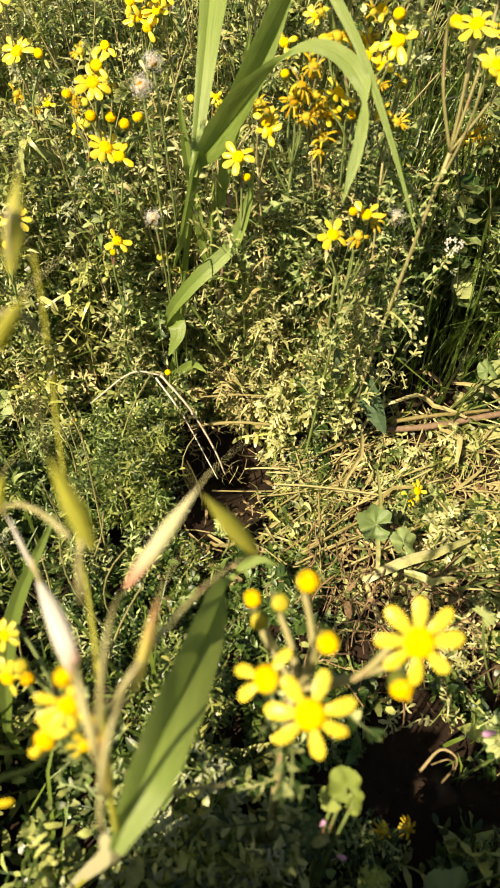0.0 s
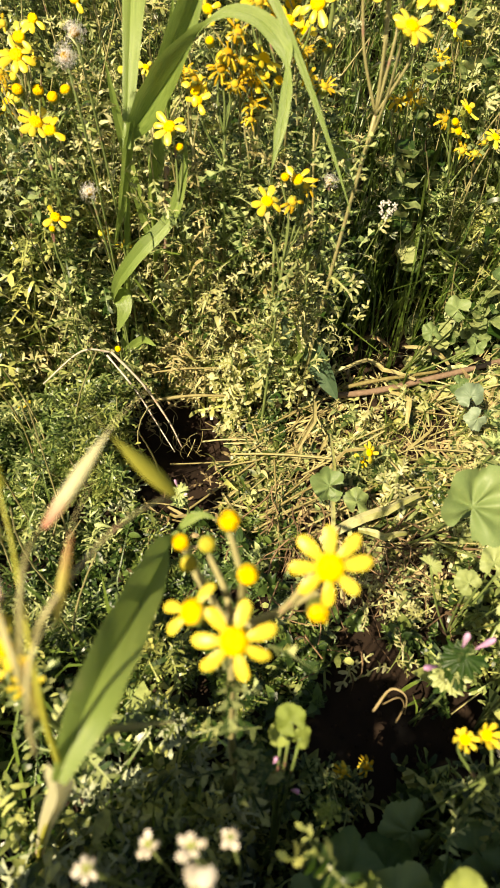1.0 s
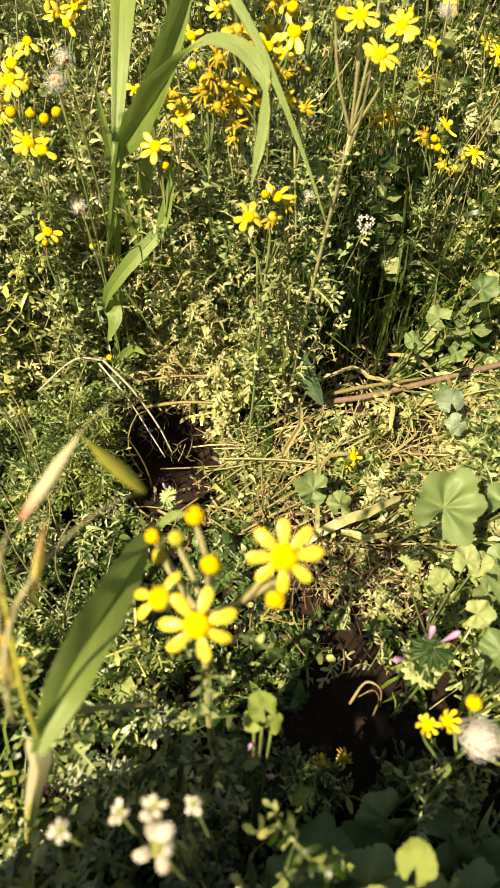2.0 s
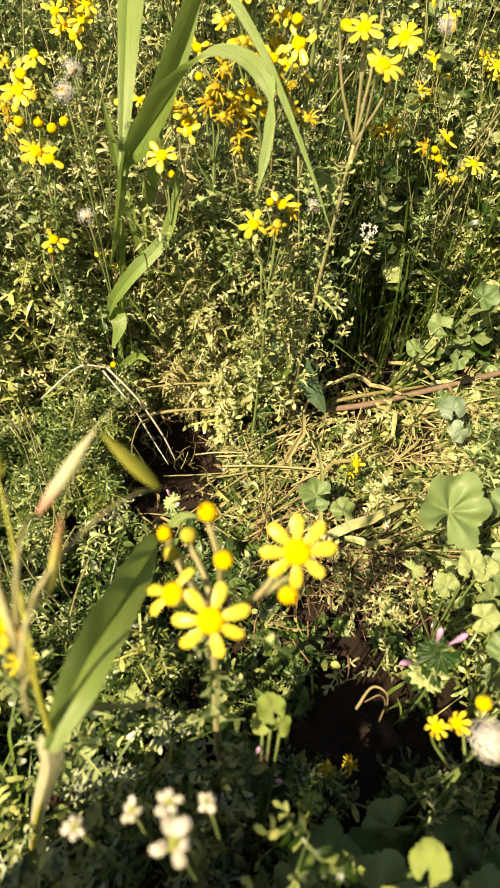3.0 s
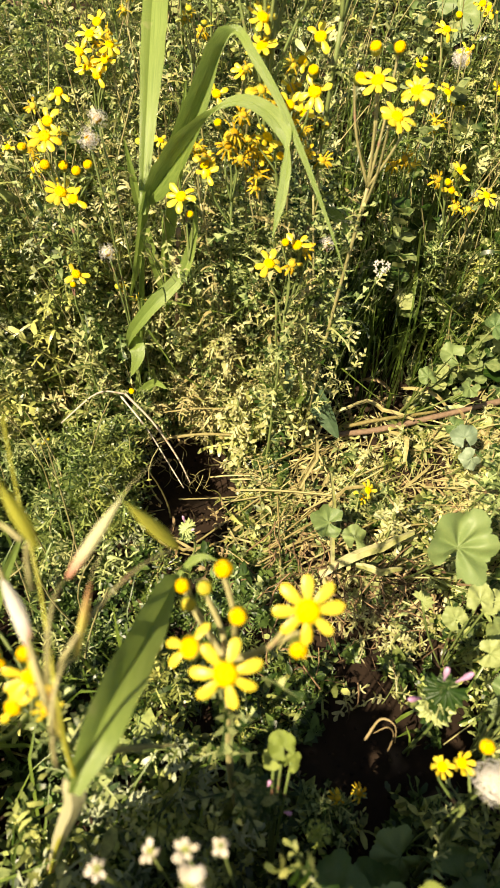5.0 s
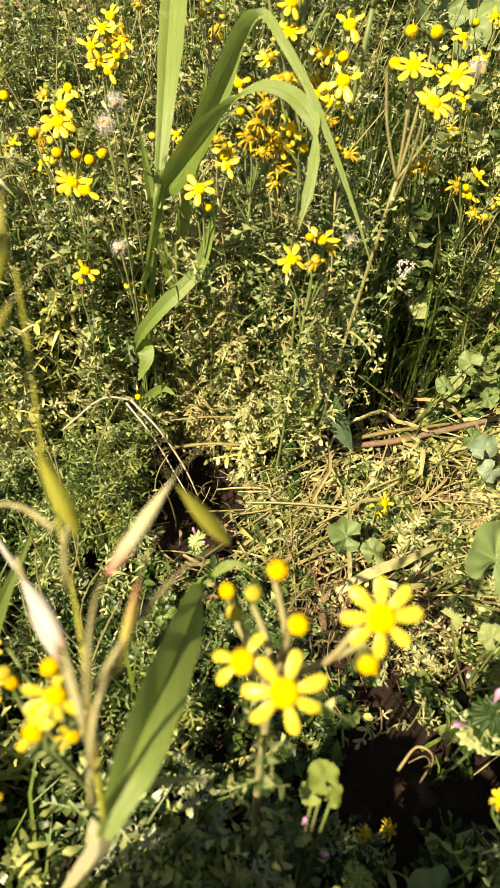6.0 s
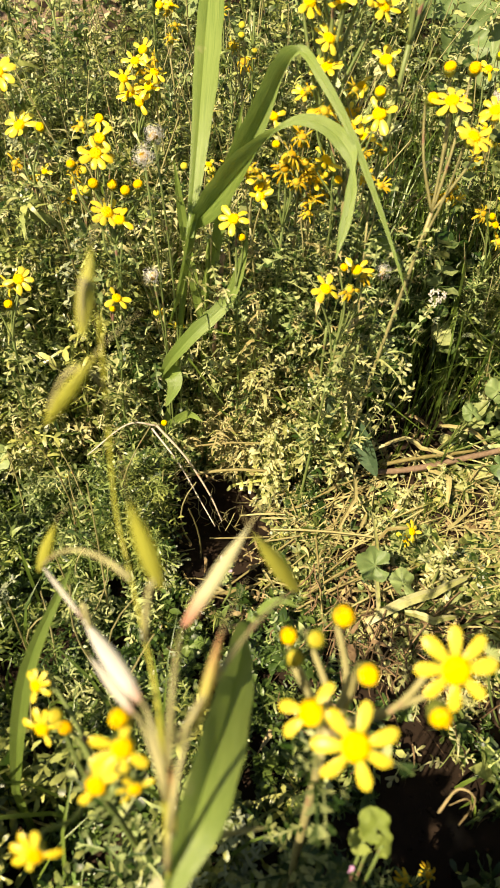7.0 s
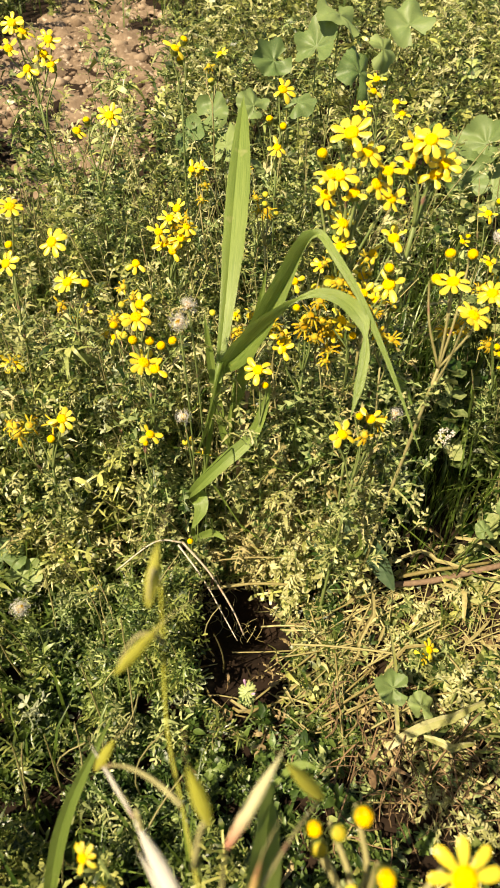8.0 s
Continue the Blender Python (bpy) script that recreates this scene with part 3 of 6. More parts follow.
ragwort((0.075, 0.96), [(0.075, 0.93, 0.485, "faded", 1.1), (0.060, 0.94, 0.50, "faded", 0.8), (0.045, 0.95, 0.53, "faded", 0.8)], "withered orange ragwort in weeds", 8)
ragwort((0.155, 0.70), [(0.141, 0.66, 0.649, "open", 1.2), (0.157, 0.66, 0.634), (0.135, 0.66, 0.614, "open", 1.1), (0.169, 0.66, 0.608), (0.184, 0.66, 0.596), (0.125, 0.66, 0.597, "half"), (0.178, 0.665, 0.618, "half"), (0.118, 0.66, 0.632, "bud"), (0.150, 0.66, 0.600, "half"), (0.143, 0.655, 0.574), (0.128, 0.66, 0.615, "half")],
        "large yellow ragwort clump in full bloom", 12, 0.12, 0.002)
ragwort((0.21, 0.70), [(0.200, 0.66, 0.642, "open", 1.2), (0.208, 0.655, 0.647, "open", 1.1), (0.225, 0.66, 0.627), (0.219, 0.66, 0.618, "half"), (0.195, 0.66, 0.625, "half")], "tall yellow ragwort in full bloom", 8, 0.1, 0.002)
ragwort((0.235, 1.14), [(0.225, 1.10, 0.604, "half"), (0.212, 1.10, 0.582), (0.272, 1.10, 0.576), (0.260, 1.10, 0.591, "half"), (0.227, 1.10, 0.619, "half")], "yellow ragwort among broad mallow leaves", 8)
ragwort((-0.16, 0.63), [(-0.190, 0.60, 0.352, "faded", 1.1), (-0.154, 0.60, 0.346, "bud"), (-0.137, 0.60, 0.375, "half"), (-0.146, 0.60, 0.368, "faded"), (-0.176, 0.605, 0.36, "faded")], "low ragwort with fading heads", 8)
ragwort((-0.044, 0.61), [(-0.044, 0.60, 0.358, "half", 0.9), (-0.050, 0.60, 0.345, "bud", 0.7)], "small yellow ragwort in low weeds", 5)
ragwort((-0.010, 0.59), [(-0.005, 0.585, 0.200, "bud", 0.8)], "tiny ragwort with one bud", 4, 0.05, 0.001)
ragwort((-0.133, 0.575), [(-0.131, 0.568, 0.109, "half", 0.85)], "tiny yellow ragwort low in the weeds", 3, 0.02, 0.001)
ragwort((0.292, 0.50), [(0.290, 0.494, 0.124, "half", 0.9), (0.283, 0.49, 0.115, "half", 0.8)], "tiny yellow ragwort on straw", 4, 0.02, 0.001)
ragwort((0.43, 0.47), [(0.420, 0.45, 0.361), (0.401, 0.45, 0.384, "half"), (0.387, 0.45, 0.377, "half"), (0.423, 0.45, 0.381, "open", 1.1), (0.425, 0.45, 0.333), (0.409, 0.45, 0.325, "half"), (0.429, 0.45, 0.302), (0.440, 0.45, 0.35, "open", 1.1), (0.449, 0.45, 0.280, "half"), (0.405, 0.45, 0.345, "half")],
        "dense yellow ragwort bush in bloom", 14, 0.12)
ragwort((0.42, 0.49), [(0.415, 0.45, 0.421), (0.428, 0.455, 0.428, "half")], "tall yellow ragwort with two heads", 8)
ragwort((0.395, 0.80), [(0.520, 0.80, 0.36), (0.535, 0.80, 0.345), (0.50, 0.80, 0.37, "half")], "yellow ragwort at the back of the weeds", 8)

def faded_ragwort(x, y, z, count, label):
    """A withered plant: a bunch of faded heads round one point."""
    ragwort((x + 0.02, y + 0.04), [(x + rng.gauss(0, 0.014), y + rng.gauss(0, 0.012), z + rng.gauss(0, 0.012), rng.choice(("faded", "faded", "faded", "half", "green")), rng.uniform(0.55, 0.9)) for _ in range(count)], label, 6, 0.08, 0.0010, None, M_STALK)


for x, y, z, count in ((0.125, 0.66, 0.515, 7), (0.165, 0.64, 0.500, 7), (0.140, 0.64, 0.455, 6), (0.195, 0.64, 0.470, 3), (-0.012, 1.10, 0.633, 4), (-0.013, 0.93, 0.536, 5), (0.184, 0.68, 0.531, 5), (0.073, 0.80, 0.536, 4), (0.088, 0.63, 0.469, 4), (-0.164, 0.80, 0.389, 4), (-0.096, 0.70, 0.427, 4), (0.001, 0.63, 0.314, 3), (-0.194, 0.63, 0.337, 4), (0.04, 0.72, 0.44, 5), (0.085, 0.65, 0.454, 3), (0.150, 0.66, 0.476, 4), (0.435, 0.80, 0.348, 3), (0.390, 0.90, 0.387, 3), (-0.085, 0.70, 0.463, 5), (-0.017, 0.85, 0.494, 4)):
    faded_ragwort(x, y, z, count, "withered ragwort with brownish orange heads in weeds")
ragwort((0.37, 0.99), [(0.358, 0.95, 0.446, "half", 0.8), (0.366, 0.955, 0.452, "bud", 0.8)], "small yellow ragwort in weeds", 6)
ragwort((0.51, 1.04), [(0.508, 1.0, 0.398, "half"), (0.520, 1.0, 0.410, "half"), (0.495, 1.0, 0.404), (0.515, 1.005, 0.385)], "yellow ragwort in tall weeds", 8)
ragwort((0.485, 1.14), [(0.483, 1.1, 0.472), (0.470, 1.1, 0.478, "half"), (0.492, 1.1, 0.462, "bud")], "yellow ragwort in tall weeds", 8)

# ---- broad-leaved grass ----
def along(pts, at, values):
    """Values given at some shares of a line, for each of its points."""
    t = np.linspace(0, 1, len(pts))
    if isinstance(values[0], tuple):
        return list(zip(*(np.interp(t, at, v).tolist() for v in zip(*values))))
    return np.interp(t, at, values).tolist()


def folded_blade(points, halves, leans):
    """halves: shares of the length with the left and right widths; leans: shares with both leans and the side that faces up."""
    pts = smooth_line(points, 8)
    at, left, right = zip(*halves)
    to, lean_left, lean_right, up = zip(*leans)
    return Shape().folded(pts, along(pts, at, left), along(pts, at, right), along(pts, to, lean_left), along(pts, to, lean_right), along(pts, to, up))


def grass_plant(root, top, blades, label, thick=0.0032):
    """A jointed culm with sheaths and long blades. blades: line, half width, upward side, fold and twist."""
    root = Vector(root)
    g = thing("grass_plant", root, label, "grass", "broad grasses")
    line = smooth_line([root, root.lerp(Vector(top), 0.5) + Vector((0.004, 0, 0)), Vector(top)], 8)
    part("culm", Shape().tube(line, [thick * (1.15 - 0.35 * i / len(line)) for i in range(len(line))], 9), M_BLADE, g)
    for t in (0.28, 0.62):
        p = line[int(t * (len(line) - 1))]
        q = line[int(t * (len(line) - 1)) + 1]
        d = (q - p).normalized()
        part("joint", Shape().tube([p - d * 0.003, p, p + d * 0.003], [thick * 1.05, thick * 1.4, thick * 1.05], 9), M_STEM, g)
    for b in blades:
        if isinstance(b[1], tuple):
            part("blade", folded_blade(*b), M_BLADE, g)
        else:
            pts = smooth_line(b[0], 7)
            part("blade", Shape().blade(pts, taper(len(pts), b[1], 0, *(b[5:] or (0.7, 0.3))), b[2], b[3], b[4]), M_BLADE, g)
    return g


grass_plant((-0.024, 0.63, ground_z(-0.024, 0.63)), (0.030, 0.628, 0.435), [
    ([(0.028, 0.620, 0.415), (0.034, 0.68, 0.485), (0.037, 0.76, 0.545), (0.040, 0.84, 0.597), (0.042, 0.90, 0.628)],
     ((0, 0.0030, 0.0045), (0.15, 0.0050, 0.0085), (0.4, 0.0090, 0.0160), (0.6, 0.0095, 0.0170), (0.85, 0.0055, 0.0085), (1, 0.0002, 0.0003)),
     ((0, 0.25, 0.40, (0.10, -0.7, 0.65)), (1, 0.15, 0.30, (0.15, -0.6, 0.75)))),
    ([(0.042, 0.642, 0.425), (0.060, 0.638, 0.452), (0.077, 0.636, 0.486), (0.095, 0.640, 0.522), (0.107, 0.645, 0.549), (0.116, 0.649, 0.563), (0.124, 0.645, 0.565), (0.136, 0.625, 0.555), (0.158, 0.600, 0.530), (0.182, 0.572, 0.492), (0.204, 0.545, 0.452), (0.222, 0.522, 0.415)],
     ((0, 0.0060, 0.0050), (0.12, 0.0140, 0.0090), (0.22, 0.0180, 0.0085), (0.30, 0.0180, 0.0035), (0.36, 0.0165, 0.0008), (0.43, 0.0120, 0.0010), (0.48, 0.0050, 0.0022), (0.56, 0.0042, 0.0034), (0.66, 0.0042, 0.0044), (0.8, 0.0026, 0.0028), (1, 0.0002, 0.0003)),
     ((0, 0.60, 0.45, (0.10, -0.93, 0.36)), (0.40, 0.62, 0.45, (0.10, -0.93, 0.36)), (0.55, 0.15, 0.15, (-0.15, -0.75, 0.65)), (1, 0.25, 0.10, (-0.1, -0.75, 0.65)))),
    ([(0.030, 0.640, 0.418), (0.046, 0.632, 0.440), (0.064, 0.625, 0.466), (0.085, 0.615, 0.496), (0.101, 0.610, 0.516), (0.120, 0.605, 0.528), (0.142, 0.600, 0.526), (0.159, 0.590, 0.515), (0.165, 0.575, 0.503), (0.163, 0.552, 0.482), (0.154, 0.525, 0.450)],
     ((0, 0.0060, 0.0060), (0.08, 0.0120, 0.0120), (0.16, 0.0170, 0.0135), (0.24, 0.0175, 0.0070), (0.30, 0.0150, 0.0008), (0.36, 0.0085, 0.0006), (0.41, 0.0025, 0.0006), (0.46, 0.0028, 0.0028), (0.55, 0.0058, 0.0056), (0.64, 0.0076, 0.0072), (0.74, 0.0066, 0.0060), (0.80, 0.0020, 0.0020), (0.86, 0.0050, 0.0052), (0.94, 0.0044, 0.0044), (1, 0.0002, 0.0002)),
     ((0, 0.50, 0.40, (0.10, -0.93, 0.36)), (0.36, 0.62, 0.40, (0.10, -0.93, 0.36)), (0.46, 0.15, 0.15, (-0.1, -0.75, 0.65)), (0.72, 0.10, 0.10, (-0.1, -0.75, 0.65)), (0.80, 0.3, 0.3, (-0.4, -0.85, 0.35)), (1, 0.3, 0.2, (-0.4, -0.85, 0.35)))),
    ([(0.004, 0.622, 0.315), (0.014, 0.620, 0.350), (0.022, 0.622, 0.385), (0.029, 0.626, 0.418), (0.034, 0.628, 0.436)],
     ((0, 0.0030, 0.0020), (0.25, 0.0095, 0.0060), (0.7, 0.0115, 0.0085), (1, 0.0050, 0.0050)),
     ((0, 0.5, 0.0, (0.75, -0.65, 0.1)), (1, 0.5, 0.0, (0.75, -0.65, 0.1)))),
    ([(-0.010, 0.622, 0.240), (0.008, 0.590, 0.292), (0.035, 0.588, 0.330), (0.066, 0.600, 0.360), (0.080, 0.610, 0.400), (0.083, 0.615, 0.430)], 0.0075, (-0.3, -0.75, 0.6), 0.3, 0.2, 0.4, 0.4, 1.0),
    ([(-0.005, 0.63, 0.22), (0.006, 0.60, 0.262), (0.010, 0.585, 0.258), (0.000, 0.575, 0.235)], 0.0105, (0, -0.7, 0.7), 0.2, 0.2),
    ([(-0.015, 0.63, 0.14), (0.02, 0.60, 0.20), (0.04, 0.58, 0.21)], 0.005, (0, -0.7, 0.7), 0.2, 0.2)],
    "tall broad-bladed green grass with a bent blade", 0.0036)
grass_plant((0.02, 0.66, ground_z(0.02, 0.66)), (0.045, 0.655, 0.40), [
    ([(0.040, 0.655, 0.33), (0.062, 0.66, 0.44), (0.075, 0.67, 0.52)], 0.006, (0, -1, 0.2), 0.3, 0.3),
    ([(0.035, 0.655, 0.30), (0.02, 0.66, 0.40), (0.012, 0.665, 0.47)], 0.005, (0, -1, 0.2), 0.3, 0.3)],
    "green grass stem beside taller grass", 0.0028)

grass_plant((0.205, 0.700, ground_z(0.205, 0.700)), (0.215, 0.695, 0.36), [
    ([(0.214, 0.695, 0.35), (0.219, 0.688, 0.382), (0.230, 0.664, 0.392), (0.240, 0.652, 0.384), (0.249, 0.648, 0.366)], 0.0060, (-0.1, -0.7, 0.7), 0.3, 0.2)],
    "thin grass with one drooping pale blade", 0.0012)

# ---- wild oats ----
def husk(length, width, gape):
    """An oat spikelet along +y: two boat-shaped glumes, a little open, with an awn."""
    s = Shape()
    for side in (-1, 1):
        rows, cols = 9, 7
        verts = []
        for i in range(rows):
            t = i / (rows - 1)
            w = width * (math.sin(math.pi * min(t * 1.0 + 0.06, 1)) ** 0.75) * (1 - 0.25 * t) + 0.0002
            for j in range(cols):
                a = math.pi * (j / (cols - 1) - 0.5) * 0.95
                s.uv.append((j / 3 - 1, t))
                verts.append((w * math.sin(a), length * t, side * (w * 0.75 * math.cos(a) + gape * length * t * t * 0.5)))
        s.add(verts, [(i * cols + j, i * cols + j + 1, (i + 1) * cols + j + 1, (i + 1) * cols + j) for i in range(rows - 1) for j in range(cols - 1)])
    return s


def spikelet(parent, a, b, mat, width, hub):
    """One spikelet from its foot a to its tip b, on a thin stalk from the hub."""
    a, b = Vector(a), Vector(b)
    s = husk((b - a).length, width * 0.8, 0.02)
    m = Matrix.Translation(a) @ (b - a).to_track_quat("Y", "Z").to_matrix().to_4x4() @ Matrix.Rotation(rng.uniform(0, 3), 4, "Y")
    part("spikelet", s.moved(m), mat, parent)
    part("stalk", Shape().tube(bend(hub, a, (0, 0.002, 0.012), 7), [0.0011, 0.0010, 0.0009, 0.0008, 0.0007, 0.0006, 0.0006, 0.0005], 6), M_STALK, parent)
    d = (b - a).normalized()
    part("awn", Shape().tube([a.lerp(b, 0.6), b + d * 0.004, b + d * 0.018 + Vector((0.003, 0, -0.002))], [0.0003, 0.0002, 0.0001], 4), M_STRAW, parent)


oat = thing("wild_oat", (-0.035, 0.100, ground_z(-0.035, 0.100)), "wild oat with hanging green and straw-pink spikelets", "grass", "wild oats")
oat_line = smooth_line([oat.location, (0.022, 0.108, 0.30), (0.054, 0.115, 0.413), (0.058, 0.128, 0.470), (0.055, 0.152, 0.503), (0.049, 0.172, 0.510), (0.042, 0.192, 0.520), (0.036, 0.210, 0.535), (0.034, 0.230, 0.570), (0.034, 0.236, 0.592)], 5)
part("culm", Shape().tube(oat_line, [0.0014 - 0.0009 * min(max(i / len(oat_line) - 0.15, 0) / 0.4, 1) for i in range(len(oat_line))], 8), M_OAT, oat)
sheath_line = smooth_line([oat.location, (0.022, 0.107, 0.30), (0.050, 0.110, 0.400), (0.0550, 0.1125, 0.425), (0.0570, 0.116, 0.440)], 5)
part("sheath", Shape().blade(sheath_line, [0.0030 + 0.0022 * min(i / 12, 1) * (1 if i < 17 else (21 - i) / 5) for i in range(len(sheath_line))], (0, -0.9, 0.4), -0.8), M_OATPALE, oat, "pale flattened leaf sheath")
for a, b, mat, w, h in (
        ((0.031, 0.226, 0.592), (0.034, 0.240, 0.612), M_OAT, 0.0032, (0.034, 0.233, 0.596)), ((0.019, 0.213, 0.568), (0.036, 0.220, 0.590), M_OAT, 0.0036, (0.036, 0.222, 0.575)),
        ((0.002, 0.208, 0.492), (0.014, 0.209, 0.522), M_OAT, 0.0032, (0.045, 0.182, 0.532)), ((0.056, 0.172, 0.545), (0.049, 0.180, 0.574), M_OAT, 0.0042, (0.051, 0.165, 0.525)),
        ((0.062, 0.172, 0.521), (0.082, 0.200, 0.537), M_OATPALE, 0.0034, (0.060, 0.135, 0.512)), ((0.101, 0.197, 0.501), (0.083, 0.196, 0.538), M_OAT, 0.0040, (0.062, 0.140, 0.512)),
        ((0.050, 0.152, 0.512), (0.022, 0.190, 0.488), M_OATWHITE, 0.0040, (0.060, 0.130, 0.506)), ((0.047, 0.152, 0.502), (0.024, 0.182, 0.474), M_OATWHITE, 0.0026, (0.060, 0.128, 0.502)), ((0.022, 0.190, 0.488), (-0.010, 0.232, 0.458), M_OATWHITE, 0.0013, (0.026, 0.185, 0.490)),
        ((0.067, 0.146, 0.507), (0.074, 0.165, 0.532), M_OATRED, 0.0028, (0.061, 0.122, 0.498)), ((0.062, 0.122, 0.488), (0.061, 0.134, 0.512), M_OATRED, 0.0015, (0.060, 0.115, 0.478))):
    spikelet(oat, a, b, mat, w, h)
part("blade", folded_blade([(0.058, 0.113, 0.436), (0.0655, 0.134, 0.444), (0.072, 0.158, 0.438), (0.079, 0.192, 0.415), (0.0850, 0.230, 0.384), (0.0885, 0.246, 0.374), (0.096, 0.252, 0.383), (0.106, 0.253, 0.391), (0.116, 0.251, 0.388)],
                           ((0, 0.0030, 0.0035), (0.12, 0.0085, 0.0110), (0.26, 0.0115, 0.0125), (0.40, 0.0125, 0.0095), (0.50, 0.0110, 0.0035), (0.54, 0.0095, 0.0008), (0.62, 0.0045, 0.0006), (0.68, 0.0014, 0.0014), (0.80, 0.0030, 0.0030), (1, 0.0002, 0.0002)),
                           ((0, 0.70, 0.30, (0.1, -0.25, 0.96)), (0.60, 0.85, 0.35, (0.1, -0.3, 0.95)), (0.70, 0.1, 0.1, (-0.1, -0.5, 0.85)), (1, 0.1, 0.1, (-0.1, -0.5, 0.85)))), M_BLADE, oat, "straight broad green leaf blade")
pts = smooth_line([(0.059, 0.122, 0.432), (0.067, 0.131, 0.427), (0.081, 0.138, 0.406), (0.097, 0.144, 0.385)], 6)
part("blade", Shape().blade(pts, taper(len(pts), 0.0020, 0, 0.5, 0.2), (0, -0.5, 0.85), 0.2, 0.0), M_STALK, oat, "thin tan drying blade")
pts = smooth_line([(-0.080, 0.205, 0.18), (-0.068, 0.228, 0.25), (-0.052, 0.252, 0.31), (-0.023, 0.290, 0.365)], 7)
low_grass = thing("grass_plant", (-0.085, 0.195, ground_z(-0.085, 0.195)), "single broad green grass blade beside the oats", "grass", "broad grasses")
part("blade", Shape().blade([Vector((-0.085, 0.195, ground_z(-0.085, 0.195)))] + pts, [0.003] + taper(len(pts), 0.0055, 0, 0.5, 0.5), (0.3, -0.9, 0.2), 0.25, 0.0), M_BLADE, low_grass)


# ---- round-leaved mallow ----
def mallow_leaf(r, lobes=6, fold=0.12, cup=0.15, seed=0, deep=0.09):
    """A round leaf with uneven scalloped lobes, pleated along its veins, from its stalk at the origin; +y is its middle."""
    s, rings, n = Shape(), 6, lobes * 10 + 1
    s.uv.append((0.5, 0))
    verts = [(0, 0, 0)]
    for k in range(1, rings + 1):
        f = k / rings
        for j in range(n):
            u = j / (n - 1)
            a = math.pi / 2 + (u - 0.5) * math.radians(325)
            uneven = noise.noise((u * 3.5, seed * 7.1, 0.3))
            wave = math.cos(2 * math.pi * lobes * (u + 0.035 * uneven) - math.pi)
            tooth = abs(((u * lobes * 4.5) % 1.0) - 0.5) * 2
            edge = 1 + (deep + 0.07 * uneven) * wave * f * f + 0.22 * uneven * f + (0.10 * tooth + 0.06 * noise.noise((u * 60, seed, 4)) if k == rings else 0)
            q = r * f * edge
            lift = cup * f * f + fold * wave * f * (1 - 0.7 * f) + 0.6 * f * f * noise.noise((math.cos(a) * f * 1.6, math.sin(a) * f * 1.3, seed * 3.3)) - 0.12 * f ** 3
            s.uv.append((u, f * 0.6))
            verts.append((q * math.cos(a), q * math.sin(a) + r * 0.12 * f, r * lift))
    faces = [(0, 1 + j, 2 + j) for j in range(n - 1)]
    faces += [(1 + k * n + j, 1 + (k + 1) * n + j, 2 + (k + 1) * n + j, 2 + k * n + j) for k in range(rings - 1) for j in range(n - 1)]
    return s.add(verts, faces)


MALLOW = [mallow_leaf(1.0, *v).mesh("leaf", M_MALLOW) for v in ((5, 0.10, 0.20, 1), (5, 0.16, 0.45, 2), (6, 0.09, -0.20, 3), (5, 0.13, 0.05, 4), (4, 0.11, 0.30, 5))]


def mallow(root, leaves, label, name="mallow_plant", meshes=MALLOW, category="herb"):
    """Leaves on stalks from one root. leaves: centre, radius, facing, spin."""
    root = Vector((root[0], root[1], ground_z(*root)))
    p = thing(name, root, label, category)
    for at, r, n, spin in leaves:
        at = Vector(at)
        line = bend(root, at, Vector((0, 0, -0.15 * (at - root).length)) * 0.4, 7)
        part("leaf_stalk", Shape().tube(line, [0.0016 - 0.0006 * i / 7 for i in range(8)], 6), M_STEM, p)
        sway = 0.35 if at.y > 1 else 0.0
        n = (n[0] + rng.gauss(0, sway), n[1] + rng.gauss(0, sway), n[2])
        piece("leaf", meshes[rng.randrange(len(meshes))], p, facing(at - root, n, spin, r))
    return p


mallow((0.325, 0.40), [((0.314, 0.318, 0.292), 0.0285, (0.0, -0.62, 0.78), -0.5)], "large blue-green mallow leaf with toothed lobes and deep folds", meshes=[mallow_leaf(1.0, 5, 0.40, 0.45, 6, 0.10).mesh("leaf", M_MALLOW)])
mallow((0.42, 0.42), [((0.434, 0.38, 0.203), 0.024, (0.1, -0.5, 0.86), 1.4)], "light green oval leaf beside mallow", name="broadleaf_weed", meshes=[mallow_leaf(1.0, 3, 0.03, 0.1, 8, 0.03).mesh("leaf", M_HERB)], category="weed")
mallow((0.37, 0.21), [((0.358, 0.196, 0.241), 0.013, (0.2, -0.5, 0.86), 0.3), ((0.345, 0.205, 0.225), 0.010, (-0.2, -0.5, 0.86), 1.8)], "light green round leaves in half shade", name="broadleaf_weed", meshes=[mallow_leaf(1.0, 3, 0.03, 0.1, 9, 0.03).mesh("leaf", M_HERB)], category="weed")
mallow((0.34, 0.42), [((0.352, 0.352, 0.230), 0.022, (0.25, -0.55, 0.8), -1.2), ((0.40, 0.36, 0.23), 0.019, (0.1, -0.4, 0.9), -0.9),
                      ((0.43, 0.33, 0.21), 0.018, (0.0, -0.5, 0.85), -1.3), ((0.232, 0.43, 0.150), 0.017, (0.1, -0.5, 0.85), 1.2), ((0.262, 0.415, 0.140), 0.014, (0.3, -0.4, 0.85), -0.6), ((0.385, 0.30, 0.22), 0.018, (0.2, -0.3, 0.9), 1.9)],
       "blue-green mallow with pleated round leaves")
mallow((0.42, 0.56), [((0.410, 0.545, 0.168), 0.016, (-0.2, -0.75, 0.6), 0.4), ((0.422, 0.53, 0.145), 0.014, (0.1, -0.8, 0.5), 2.4)], "pale silvery mallow leaves over straw", meshes=[mallow_leaf(1.0, 5, 0.08, 0.1, 11, 0.06).mesh("leaf", M_SILVER)])
